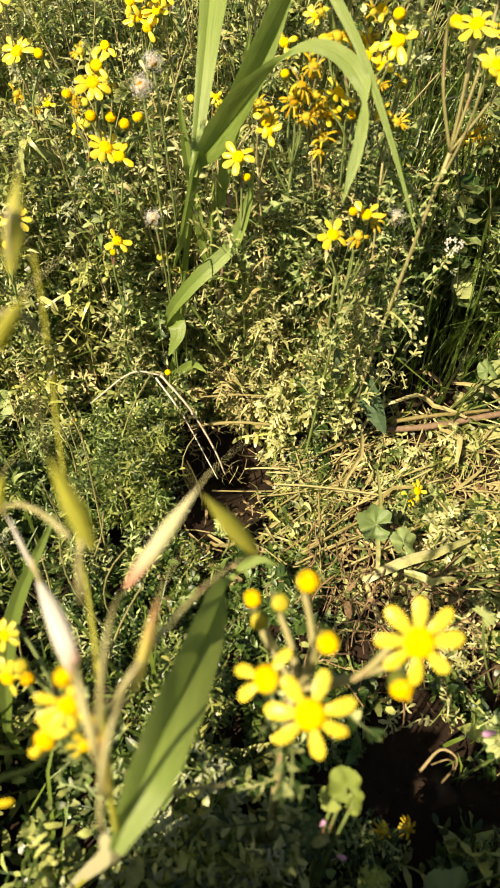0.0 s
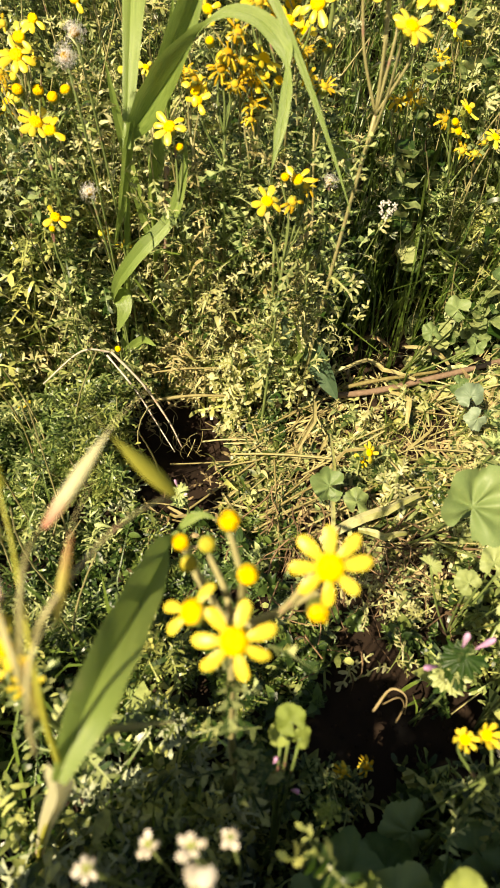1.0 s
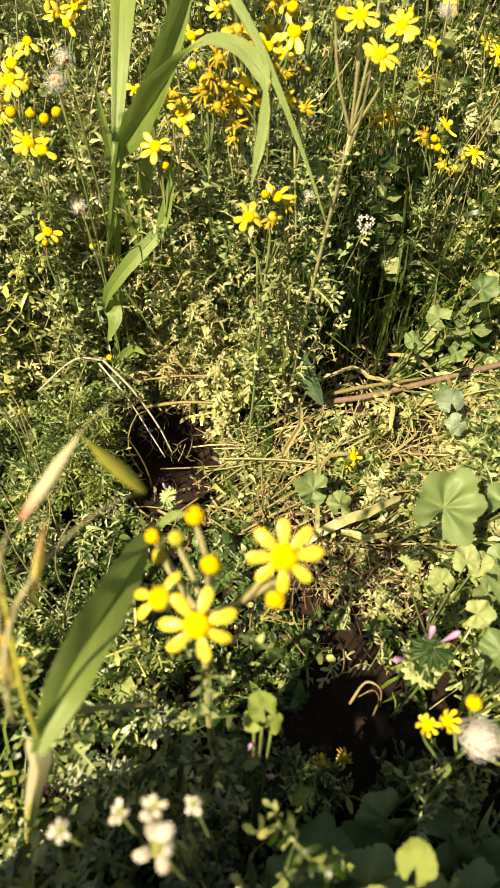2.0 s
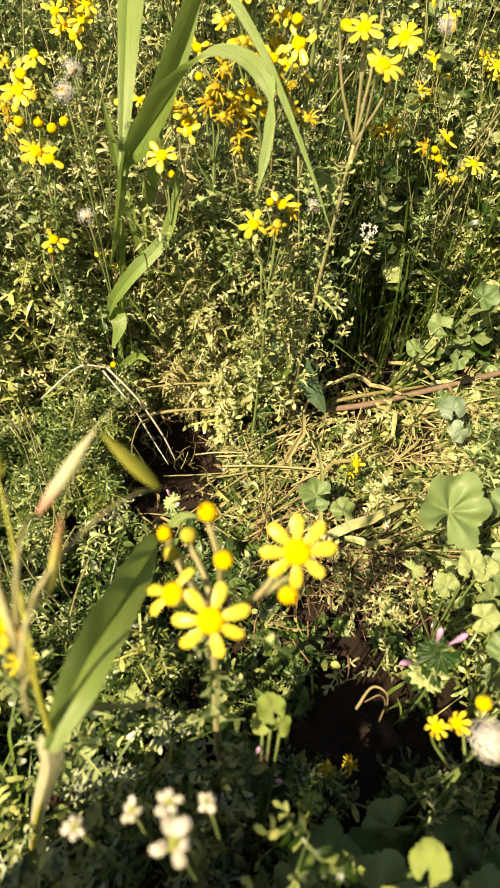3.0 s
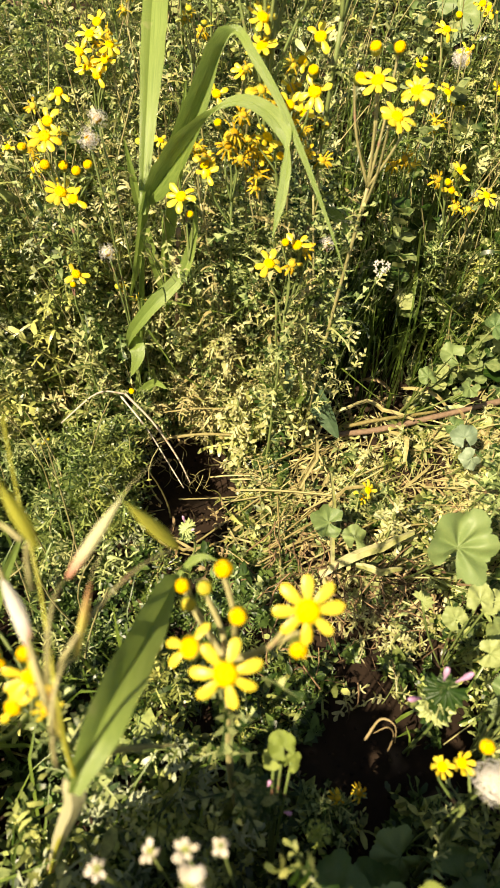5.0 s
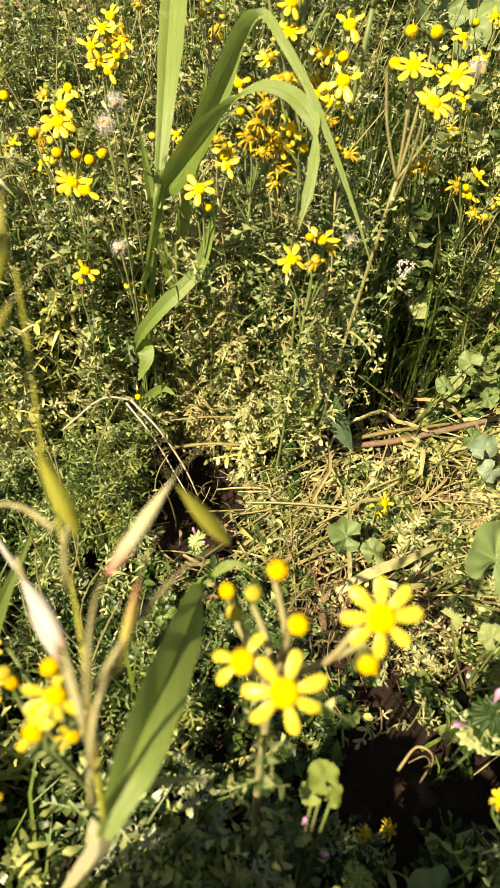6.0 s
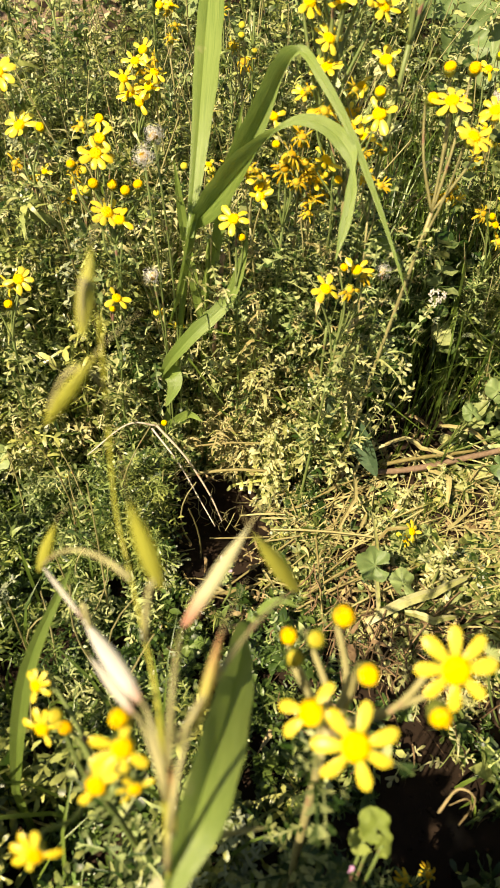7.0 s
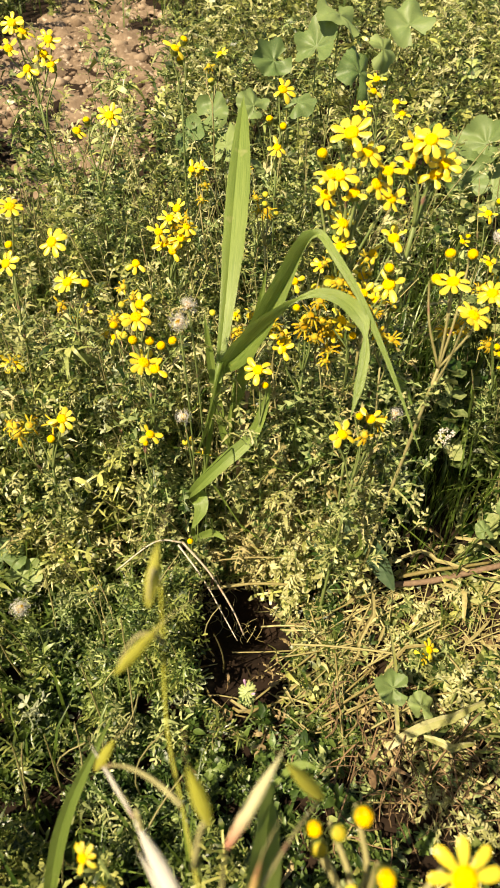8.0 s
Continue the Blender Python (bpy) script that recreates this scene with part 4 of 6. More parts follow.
mallow((0.36, 0.66), [((0.37, 0.62, 0.20), 0.012, (0.1, -0.5, 0.85), 0.2), ((0.40, 0.64, 0.22), 0.015, (0.0, -0.5, 0.85), 1.0), ((0.425, 0.61, 0.19), 0.012, (0.2, -0.5, 0.85), 2.2),
                      ((0.45, 0.66, 0.25), 0.016, (0.1, -0.6, 0.8), -1.0), ((0.41, 0.58, 0.15), 0.012, (0, -0.5, 0.85), -2.0)], "small pale mallow leaves at the edge of the straw")
mallow((0.36, 0.20), [((0.345, 0.235, 0.33), 0.016, (-0.3, -0.4, 0.85), 0.5), ((0.362, 0.185, 0.29), 0.019, (0.2, -0.5, 0.85), -0.5), ((0.375, 0.225, 0.31), 0.014, (0.4, -0.3, 0.85), -1.5), ((0.345, 0.15, 0.25), 0.016, (0.0, -0.4, 0.9), 2.5), ((0.33, 0.20, 0.29), 0.014, (-0.2, -0.5, 0.8), 1.1), ((0.375, 0.17, 0.27), 0.015, (0.2, -0.4, 0.9), -2.0), ((0.355, 0.21, 0.345), 0.013, (0.1, -0.6, 0.8), 0.0)], "dark green mallow with crinkled leaves")
OVAL = [mallow_leaf(1.0, 3, 0.03, 0.15, v, 0.02).mesh("leaf", M_LIME) for v in (12, 13)]
mallow((0.20, 0.055), [((0.221, 0.075, 0.379), 0.0088, (-0.25, -0.35, 0.9), 0.2), ((0.206, 0.060, 0.358), 0.010, (0.1, -0.4, 0.9), 1.2), ((0.222, 0.060, 0.355), 0.008, (0.1, -0.4, 0.9), -1.3)], "bright lime rounded leaves above dark ones", meshes=OVAL)
mallow((0.16, 0.10), [((0.157, 0.154, 0.335), 0.0085, (0.1, -0.5, 0.85), 0.4), ((0.152, 0.150, 0.322), 0.0065, (-0.3, -0.5, 0.8), 1.8), ((0.163, 0.149, 0.318), 0.006, (0.3, -0.5, 0.8), -1.4)], "pale lime rounded leaves under the ragwort", meshes=OVAL)
mallow((0.28, 0.06), [((0.200, 0.085, 0.20), 0.024, (0.0, -0.4, 0.9), 0.9), ((0.225, 0.070, 0.24), 0.022, (-0.2, -0.3, 0.9), -1.1), ((0.180, 0.070, 0.22), 0.020, (0.2, -0.4, 0.9), 2.7), ((0.300, 0.060, 0.22), 0.022, (0.2, -0.3, 0.9), 1.4), ((0.260, 0.055, 0.25), 0.020, (0.0, -0.4, 0.9), -0.2), ((0.330, 0.080, 0.19), 0.020, (0.2, -0.4, 0.9), 0.6), ((0.240, 0.090, 0.15), 0.022, (-0.1, -0.3, 0.9), 0.6), ((0.285, 0.075, 0.15), 0.022, (0.1, -0.3, 0.9), -0.8), ((0.265, 0.115, 0.14), 0.020, (0.0, -0.4, 0.9), 2.0), ((0.31, 0.10, 0.15), 0.022, (0.2, -0.3, 0.9), -2.1)], "broad dark green mallow leaves in shade")
mallow((0.17, 1.30), [((0.145, 1.22, 0.640), 0.033, (-0.2, -0.7, 0.6), 0.3), ((0.215, 1.20, 0.610), 0.036, (0.1, -0.75, 0.6), -0.6), ((0.250, 1.22, 0.640), 0.028, (0.3, -0.6, 0.7), -1.5), ((0.080, 1.22, 0.620), 0.028, (-0.2, -0.6, 0.7), 1.8), ((0.180, 1.24, 0.680), 0.036, (0.0, -0.5, 0.8), 2.6), ((0.05, 1.2, 0.56), 0.025, (0, -0.6, 0.7), 0.9), ((0.29, 1.25, 0.67), 0.036, (0.1, -0.5, 0.8), 0.5), ((0.12, 1.18, 0.57), 0.025, (0, -0.6, 0.7), -0.4)], "tall mallow with large round leaves")
mallow((0.01, 1.22), [((0.006, 1.17, 0.505), 0.032, (-0.2, -0.8, 0.5), 0.3), ((-0.055, 1.18, 0.515), 0.030, (-0.3, -0.6, 0.7), 1.0), ((-0.020, 1.20, 0.545), 0.029, (0.1, -0.7, 0.6), -1.0), ((0.045, 1.18, 0.48), 0.025, (0.2, -0.7, 0.6), -2.0)], "tall mallow leaves behind the flowers")
mallow((0.42, 1.22), [((0.405, 1.15, 0.470), 0.036, (-0.1, -0.75, 0.6), 0.3), ((0.455, 1.15, 0.455), 0.040, (0.2, -0.7, 0.6), -0.7), ((0.435, 1.18, 0.520), 0.036, (0.1, -0.6, 0.7), 1.7), ((0.49, 1.2, 0.5), 0.032, (0.2, -0.6, 0.7), -1.6), ((0.36, 1.18, 0.52), 0.029, (0.1, -0.6, 0.7), 2.7)], "tall mallow with large shaded leaves")
mallow((0.62, 1.3), [((0.56, 1.25, 0.45), 0.036, (-0.1, -0.75, 0.6), 0.3), ((0.62, 1.25, 0.47), 0.040, (0.2, -0.7, 0.6), -0.7), ((0.59, 1.28, 0.53), 0.036, (0.1, -0.6, 0.7), 1.7)], "mallow leaves at the back of the field")

mallow((-0.25, 0.60), [((-0.25, 0.585, 0.15), 0.026, (0.1, -0.5, 0.85), 0.4), ((-0.225, 0.575, 0.13), 0.020, (0.3, -0.5, 0.8), -1.0), ((-0.27, 0.58, 0.12), 0.020, (-0.2, -0.5, 0.8), 1.6)], "light green round leaves in low weeds")

# blue-green folded leaves by the straw
herb = thing("broadleaf_weed", (0.250, 0.625, ground_z(0.25, 0.625)), "blue-green broad weed with drooping folded leaves", "weed")
for line, w, up in (([(0.250, 0.622, 0.10), (0.222, 0.606, 0.20), (0.226, 0.598, 0.185), (0.245, 0.588, 0.150), (0.262, 0.582, 0.118)], 0.0140, (-0.3, -0.85, 0.4)),
                    ([(0.20, 0.62, 0.12), (0.186, 0.606, 0.225), (0.190, 0.600, 0.222), (0.186, 0.596, 0.198), (0.170, 0.594, 0.190), (0.158, 0.596, 0.212)], 0.0065, (0.3, -0.9, 0.3))):
    pts = smooth_line(line, 6)
    part("leaf", Shape().blade(pts, taper(len(pts), w, 0, 0.25, 0.6), up, 0.35, 0.2), M_BLUE, herb)


ribbon = smooth_line([(0.176, 0.604, 0.185), (0.172, 0.590, 0.215), (0.180, 0.584, 0.200), (0.196, 0.580, 0.190), (0.206, 0.582, 0.206), (0.200, 0.588, 0.228), (0.188, 0.592, 0.236)], 6)
loop = thing("broadleaf_weed", (0.178, 0.606, ground_z(0.178, 0.606)), "light green ribbon leaf curled into a loop", "weed")
part("leaf", Shape().blade([Vector((0.178, 0.606, ground_z(0.178, 0.606)))] + ribbon, [0.002] + taper(len(ribbon), 0.0058, 0, 0.5, 0.5), (0.2, -0.9, 0.3), 0.25, 0.4), M_BLADE, loop)

# drooping dark leaf
dock = thing("broadleaf_weed", (0.345, 0.215, ground_z(0.345, 0.215)), "dark green broad weed with one drooping leaf", "weed")
pts = smooth_line([(0.345, 0.215, 0.20), (0.341, 0.205, 0.265), (0.337, 0.198, 0.305), (0.330, 0.204, 0.334), (0.318, 0.215, 0.344), (0.298, 0.226, 0.363)], 6)
part("leaf", Shape().blade(pts, taper(len(pts), 0.0080, 0, 0.15, 0.55), (-0.2, -0.9, 0.4), 0.55, 0.3), M_MALLOW, dock)

# ---- pale feathery weeds by the straw ----
PALE = [lobed_leaf(n, p, w, d).mesh("leaf", M_PALE) for n, p, w, d in ((0.028, 5, 0.26, 0.7), (0.021, 4, 0.30, 0.5))]


def feathery(root, top, n, label, droop=0.9):
    """A clump of cut leaves down a leaning stem."""
    root = Vector((root[0], root[1], ground_z(*root)))
    top = Vector(top)
    p = thing("feathery_weed", root, label, "weed", "feathery weeds")
    line = smooth_line([root, root.lerp(top, 0.5) + Vector((0.004, 0.006, 0)), top], 6)
    part("stem", Shape().tube(line, 0.0014, 6), M_STEM, p)
    for k in range(n):
        t = rng.uniform(0.25, 1.0)
        at = line[int(t * (len(line) - 1))]
        m = Matrix.Translation(at - root) @ Matrix.Rotation(k * 2.4, 4, "Z") @ Matrix.Rotation(rng.uniform(-droop, 0.5), 4, "X") @ Matrix.Rotation(rng.uniform(-0.5, 0.5), 4, "Y") @ Matrix.Scale(rng.uniform(0.6, 1.1), 4)
        piece("leaf", PALE[rng.randrange(2)], p, m)


feathery((0.130, 0.590), (0.126, 0.578, 0.195), 34, "pale yellow-green feathery weed by a dark hollow")
feathery((0.205, 0.590), (0.200, 0.575, 0.330), 20, "pale feathery weed with drooping cut leaves")
feathery((0.170, 0.590), (0.165, 0.575, 0.350), 16, "pale green feathery weed below yellow heads")
feathery((0.100, 0.640), (0.095, 0.620, 0.330), 18, "green feathery weed between grass stems")
feathery((0.290, 0.300), (0.285, 0.290, 0.175), 7, "pale feathery weed over straw")
feathery((0.255, 0.330), (0.262, 0.320, 0.140), 6, "pale feathery weed over straw")
feathery((0.310, 0.440), (0.305, 0.435, 0.165), 12, "pale feathery weed beside mallow leaves")
feathery((0.300, 0.560), (0.300, 0.555, 0.135), 12, "low pale weed on the straw")
feathery((0.345, 0.585), (0.345, 0.580, 0.140), 12, "low pale weed on the straw")

LIME = [lobed_leaf(n, p, w, d).mesh("leaf", M_LIME) for n, p, w, d in ((0.013, 3, 0.40, 0.5), (0.010, 2, 0.46, 0.8))]
for base, top, label in (((0.190, 0.110), Vector((0.185, 0.119, 0.256)), "bright yellow-green shoot with crinkled leaves in shade"), ((0.195, 0.070), Vector((0.191, 0.077, 0.325)), "bright yellow-green shoot above dark leaves")):
    root = Vector((*base, ground_z(*base)))
    shoot = thing("lime_shoot", root, label, "weed", "lime shoots")
    part("stem", Shape().tube(bend(root, top, (0.004, 0, 0), 6), [0.0014 - 0.0001 * i for i in range(7)], 6), M_LIME, shoot)
    for k in range(20):
        at = top - root - Vector((0, 0, 0.0011 * k))
        piece("leaf", LIME[k % 2], shoot, Matrix.Translation(at) @ Matrix.Rotation(k * 2.4, 4, "Z") @ Matrix.Rotation(rng.uniform(-0.1, 1.0), 4, "X") @ Matrix.Rotation(rng.uniform(-0.5, 0.5), 4, "Y") @ Matrix.Scale(rng.uniform(0.45, 0.85), 4))

# ---- henbit ----
def scalloped(r):
    s, n = Shape(), 55
    verts = [(0, 0, 0)]
    for k in (0.5, 1.0):
        for j in range(n):
            u = j / (n - 1)
            a = math.pi / 2 + (u - 0.5) * math.radians(230)
            q = r * k * (1 + 0.13 * math.cos(2 * math.pi * 9 * u) * k + 0.25 * noise.noise((u * 5, 2.2, 0)))
            verts.append((q * math.cos(a), q * math.sin(a), r * (0.07 * math.cos(2 * math.pi * 9 * u) * k - 0.35 * k * k + 0.25 * k + 0.3 * k * noise.noise((u * 4, 7.7, k)))))
    return s.add(verts, [(0, 1 + j, 2 + j) for j in range(n - 1)] + [(1 + j, 1 + n + j, 2 + n + j, 2 + j) for j in range(n - 1)])


HENBIT = scalloped(0.017).mesh("leaf", M_HERB)
COROLLA = Shape().lathe([(0.0010, 0), (0.0011, 0.004), (0.0017, 0.007), (0.0023, 0.0105), (0.0023, 0.0135), (0.0016, 0.016), (0.0006, 0.0172)], 8).mesh("corolla", M_PINK)


def henbit(root, top, corollas, label, size=1.0):
    root = Vector((root[0], root[1], ground_z(*root)))
    top = Vector(top)
    p = thing("henbit", root, label, "wildflower", "henbit plants")
    part("stem", Shape().tube(smooth_line([root, root.lerp(top, 0.5) + Vector((0.008, 0, 0)), top], 6), 0.0013, 6), M_STEM, p)
    for k in range(13):
        t = 1.0 - 0.022 * k
        m = Matrix.Translation((top - root) * t) @ Matrix.Rotation(k * 2.1 + 0.6, 4, "Z") @ Matrix.Rotation(rng.uniform(-0.6, 0.5) - 0.03 * k, 4, "X") @ Matrix.Rotation(rng.uniform(-0.4, 0.4), 4, "Y") @ Matrix.Scale(size * rng.uniform(0.45, 0.85), 4)
        piece("leaf", HENBIT, p, m)
    for x, y, z, n in corollas:
        piece("corolla", COROLLA, p, facing(Vector((x, y, z)) - root, n, 0, 0.95 * size), "pink tubular flower")


henbit((0.295, 0.205), (0.280, 0.203, 0.295), [(0.272, 0.202, 0.312, (-0.05, 0.2, 1)), (0.283, 0.203, 0.305, (0.5, 0.1, 0.8)), (0.262, 0.198, 0.285, (-0.6, -0.2, 0.5))], "henbit with scalloped leaves and pink flowers")
PALEST = [scalloped(0.017).mesh("leaf", M_PALEST), mallow_leaf(0.016, 5, 0.14, 0.2, 15, 0.08).mesh("leaf", M_PALEST)]


def pale_nettle(root, leaves, label):
    """Pale scalloped leaves on short stalks."""
    root = Vector((root[0], root[1], ground_z(*root)))
    p = thing("scalloped_weed", root, label, "weed", "scalloped weeds")
    for x, y, z, size in leaves:
        at = Vector((x, y, z))
        part("leaf_stalk", Shape().tube(bend(root, at, (0, 0, -0.01), 6), 0.0011, 5), M_STEM, p)
        piece("leaf", PALEST[rng.randrange(2)], p, facing(at - root, (rng.uniform(-0.5, 0.5), -0.5 + rng.uniform(-0.3, 0.3), 0.8), rng.uniform(-2, 2), size * 0.72))


pale_nettle((0.35, 0.29), [(0.344, 0.295, 0.24, 1.1), (0.318, 0.277, 0.24, 0.9), (0.350, 0.262, 0.25, 1.1), (0.305, 0.312, 0.20, 0.8), (0.330, 0.238, 0.265, 1.0), (0.360, 0.300, 0.225, 1.0)], "pale green weed with scalloped sunlit leaves")
pale_nettle((0.38, 0.24), [(0.360, 0.240, 0.275, 1.1), (0.385, 0.262, 0.25, 1.0), (0.395, 0.225, 0.27, 1.0), (0.375, 0.205, 0.29, 0.9), (0.345, 0.215, 0.285, 0.8)], "pale green weed with scalloped leaves beside mallow")
henbit((0.07, 0.42), (0.072, 0.418, 0.155), [(0.070, 0.418, 0.165, (-0.2, 0.2, 1)), (0.075, 0.417, 0.150, (0.4, -0.3, 0.8))], "small henbit with pale pink flowers", 0.7)
henbit((0.150, 0.135), (0.150, 0.140, 0.270), [(0.150, 0.142, 0.282, (0.1, 0.1, 1)), (0.162, 0.130, 0.262, (0.3, -0.2, 0.9))], "small henbit with purple flowers in shade", 0.7)
henbit((0.12, 0.07), (0.150, 0.066, 0.325), [(0.153, 0.066, 0.335, (0.1, -0.3, 1))], "small henbit with a pale pink flower", 0.6)


# ---- seed heads ----
def fluff_shape(r, hairs=420, gaps=0.16):
    s = Shape()
    for k in range(hairs):
        z = 1 - 1.7 * (k + 0.5) / hairs
        a = k * 2.39996
        q = math.sqrt(max(1 - z * z, 0))
        d = Vector((q * math.cos(a), q * math.sin(a), z))
        if noise.noise(d * 1.7) > gaps:
            continue
        d *= rng.uniform(0.5, 1.15)
        t = d.cross(Vector((0.3, 0.5, 0.8))).normalized() * 0.022
        b = d.cross(t).normalized() * 0.022
        s.add([d * 0.15 * r - t * 0.3 * r, d * 0.15 * r + t * 0.3 * r, d * r], [(0, 1, 2)])
        spin = rng.uniform(0, 2.1)
        for j in range(4):
            w = (t * math.cos(spin + j * 1.57) + b * math.sin(spin + j * 1.57)) / 0.022
            side = d.cross(w).normalized() * 0.022
            s.add([d * r + side * r, d * r - side * r, (d * 1.07 + w * 0.17) * r], [(0, 1, 2)])
    return s


def seed_core(r):
    """The brown knob under the hairs."""
    return Shape().lathe([(r * 0.1, -r * 0.4), (r * 0.35, -r * 0.25), (r * 0.46, 0), (r * 0.35, r * 0.28), (r * 0.1, r * 0.44)], 12)


FLUFF = fluff_shape(0.0095).mesh("pappus", M_FLUFF)
FLUFF_FULL = fluff_shape(0.0095, 900, 1.0).mesh("pappus", M_FLUFF)
CORE = seed_core(0.0095).mesh("seed_core", M_FADED)


def seed_head(root, top, size, label):
    root = Vector((root[0], root[1], ground_z(*root)))
    p = thing("seed_head", root, label, "seed head", "white seed heads")
    part("stem", Shape().tube(bend(root, top, (0.008, 0.004, 0), 8), 0.0010, 6), M_STEM, p)
    n = (rng.uniform(-0.3, 0.3), -0.3, 0.9)
    c = piece("cup", CUP, p, facing(Vector(top) - root, n, 0, 0.6 * size))
    piece("pappus", FLUFF_FULL if size > 1.14 else FLUFF, c, Matrix.Rotation(rng.uniform(0, 6), 4, "Z") @ Matrix.Scale(1 / 0.6, 4))
    piece("seed_core", CORE, c, Matrix.Scale(1 / 0.6, 4), "brown seed core")


for root, top, size in (((0.27, 0.12), (0.278, 0.134, 0.344), 1.15), ((-0.01, 0.63), (-0.006, 0.600, 0.496), 0.95), ((0.005, 0.64), (0.003, 0.605, 0.511), 0.85), ((-0.006, 0.62), (-0.006, 0.597, 0.386), 0.9),
                        ((-0.18, 0.48), (-0.176, 0.470, 0.215), 1.1), ((0.21, 0.62), (0.212, 0.590, 0.405), 0.8), ((0.44, 1.0), (0.412, 0.95, 0.455), 1.2), ((0.37, 0.13), (0.335, 0.15, 0.40), 0.8)):
    seed_head(root, top, size, "white fluffy seed head on a thin stem")


# spent heads with bleached bracts
BRACT = petal_shape(R * 0.80, R * 0.30, 1.6).mesh("bract", M_CHAFF)


def spent_head(root, top, size, label):
    root = Vector((root[0], root[1], ground_z(*root)))
    p = thing("spent_flower", root, label, "dry flower", "spent flowers")
    part("stem", Shape().tube(bend(root, top, (0.006, -0.006, 0), 8), [0.0013 - 0.0006 * i / 8 for i in range(9)], 6), M_STEM, p)
    c = piece("cup", CUP, p, facing(Vector(top) - root, (rng.uniform(-0.4, 0.4), -0.5, 0.8), rng.uniform(0, 6), 0.62 * size), "dry green cup")
    for k in range(9):
        piece("bract", BRACT, c, Matrix.Rotation(0.7 * k + rng.uniform(-0.3, 0.3), 4, "Z") @ Matrix.Translation((0, R * 0.25, 0)) @ Matrix.Rotation(rng.uniform(-1.2, 1.2), 4, "X") @ Matrix.Scale(rng.uniform(0.5, 1.0), 4))


for root, top, size in (((0.10, 0.085), (0.109, 0.091, 0.458), 0.6), ((0.115, 0.07), (0.112, 0.078, 0.466), 0.9), ((0.06, 0.09), (0.073, 0.086, 0.440), 0.6), ((0.08, 0.09), (0.091, 0.094, 0.420), 0.6), ((0.125, 0.09), (0.122, 0.095, 0.430), 0.5)):
    spent_head(root, top, size, "dry spent flower with bleached curled bracts")


# small white flower head
cress = thing("white_cress", (0.29, 0.62, ground_z(0.29, 0.62)), "thin weed with a small white flower cluster", "wildflower")
part("stem", Shape().tube(bend((0.22, 0.62, 0.2), (0.271, 0.593, 0.374), (0.01, 0, 0.01), 8), 0.0008, 5), M_STEM, cress)
part("stem", Shape().tube(bend((0.29, 0.62, ground_z(0.29, 0.62)), (0.22, 0.62, 0.2), (0.01, 0, 0.0), 8), 0.0009, 5), M_STEM, cress)
bunch = Shape()
for k in range(10):
    c = Vector((0.271 + rng.uniform(-0.007, 0.007), 0.593 + rng.uniform(-0.005, 0.005), 0.378 + rng.uniform(-0.007, 0.007)))
    for j in range(4):
        m = facing(c, (rng.uniform(-0.5, 0.5), -0.6, 0.7), j * math.pi / 2)
        bunch.add([m @ Vector(q) for q in ((0, 0, 0), (0.001, 0.002, 0.0003), (0, 0.003, 0), (-0.001, 0.002, 0.0003))], [(0, 1, 2, 3)])
part("blossom", bunch, M_WHITE, cress)

# ---- dead stems ----
def dead(name, points, radii, label, mat=M_STRAW, category="dead stem"):
    pts = smooth_line(points, 6)
    n = len(pts)
    r0, r1 = radii
    ob = new(name, Shape().tube(pts, [(r0 + (r1 - r0) * i / n) * (1 + 0.25 * noise.noise(pts[i] * 90)) for i in range(n)], 7).mesh(name, mat))
    tagged(ob, label, category, "dead stems")


dead("fallen_branch", [(0.266, 0.604, 0.101), (0.32, 0.612, 0.102), (0.386, 0.631, 0.103), (0.46, 0.652, 0.106), (0.54, 0.676, 0.108)], (0.0040, 0.0044), "thick dry brown stalk lying on straw", M_TWIG, "branch")
dead("dry_stalk", [(0.275, 0.612, 0.108), (0.32, 0.622, 0.112), (0.37, 0.632, 0.112), (0.41, 0.644, 0.108)], (0.0032, 0.002), "pale straw stalk lying beside the brown one")
dead("dry_stalk", [(0.160, 0.420, 0.098), (0.200, 0.445, 0.105), (0.245, 0.470, 0.108)], (0.0016, 0.0012), "straight golden straw on soil")
dead("dry_stalk", [(0.150, 0.405, 0.095), (0.195, 0.428, 0.102), (0.240, 0.450, 0.104)], (0.0014, 0.0010), "straight golden straw on soil")
dead("dry_stalk", [(0.02, 0.570, 0.125), (0.08, 0.578, 0.128), (0.145, 0.585, 0.118)], (0.0024, 0.0015), "pale stalk over a dark hollow")
dead("dry_stalk", [(0.015, 0.597, 0.145), (0.07, 0.603, 0.150), (0.14, 0.607, 0.148)], (0.0015, 0.0010), "thin pale stalk over a dark hollow")
dead("dry_stalk", [(-0.016, 0.595, 0.185), (0.020, 0.568, 0.160), (0.050, 0.540, 0.125), (0.066, 0.520, 0.098)], (0.0017, 0.0009), "arched grey dead grass stem", M_CHAFF)
dead("dry_stalk", [(-0.022, 0.595, 0.180), (0.012, 0.562, 0.155), (0.04, 0.532, 0.12), (0.058, 0.512, 0.098)], (0.0012, 0.0007), "arched grey dead grass stem", M_CHAFF)
dead("dry_stalk", [(-0.10, 0.575, 0.15), (-0.05, 0.59, 0.190), (-0.016, 0.595, 0.185)], (0.0009, 0.0011), "arched grey dead grass stem", M_CHAFF)
dead("dry_stalk", [(0.225, 0.41, 0.088), (0.235, 0.36, 0.10), (0.25, 0.32, 0.085)], (0.0034, 0.0022), "bent pale stalk on straw")
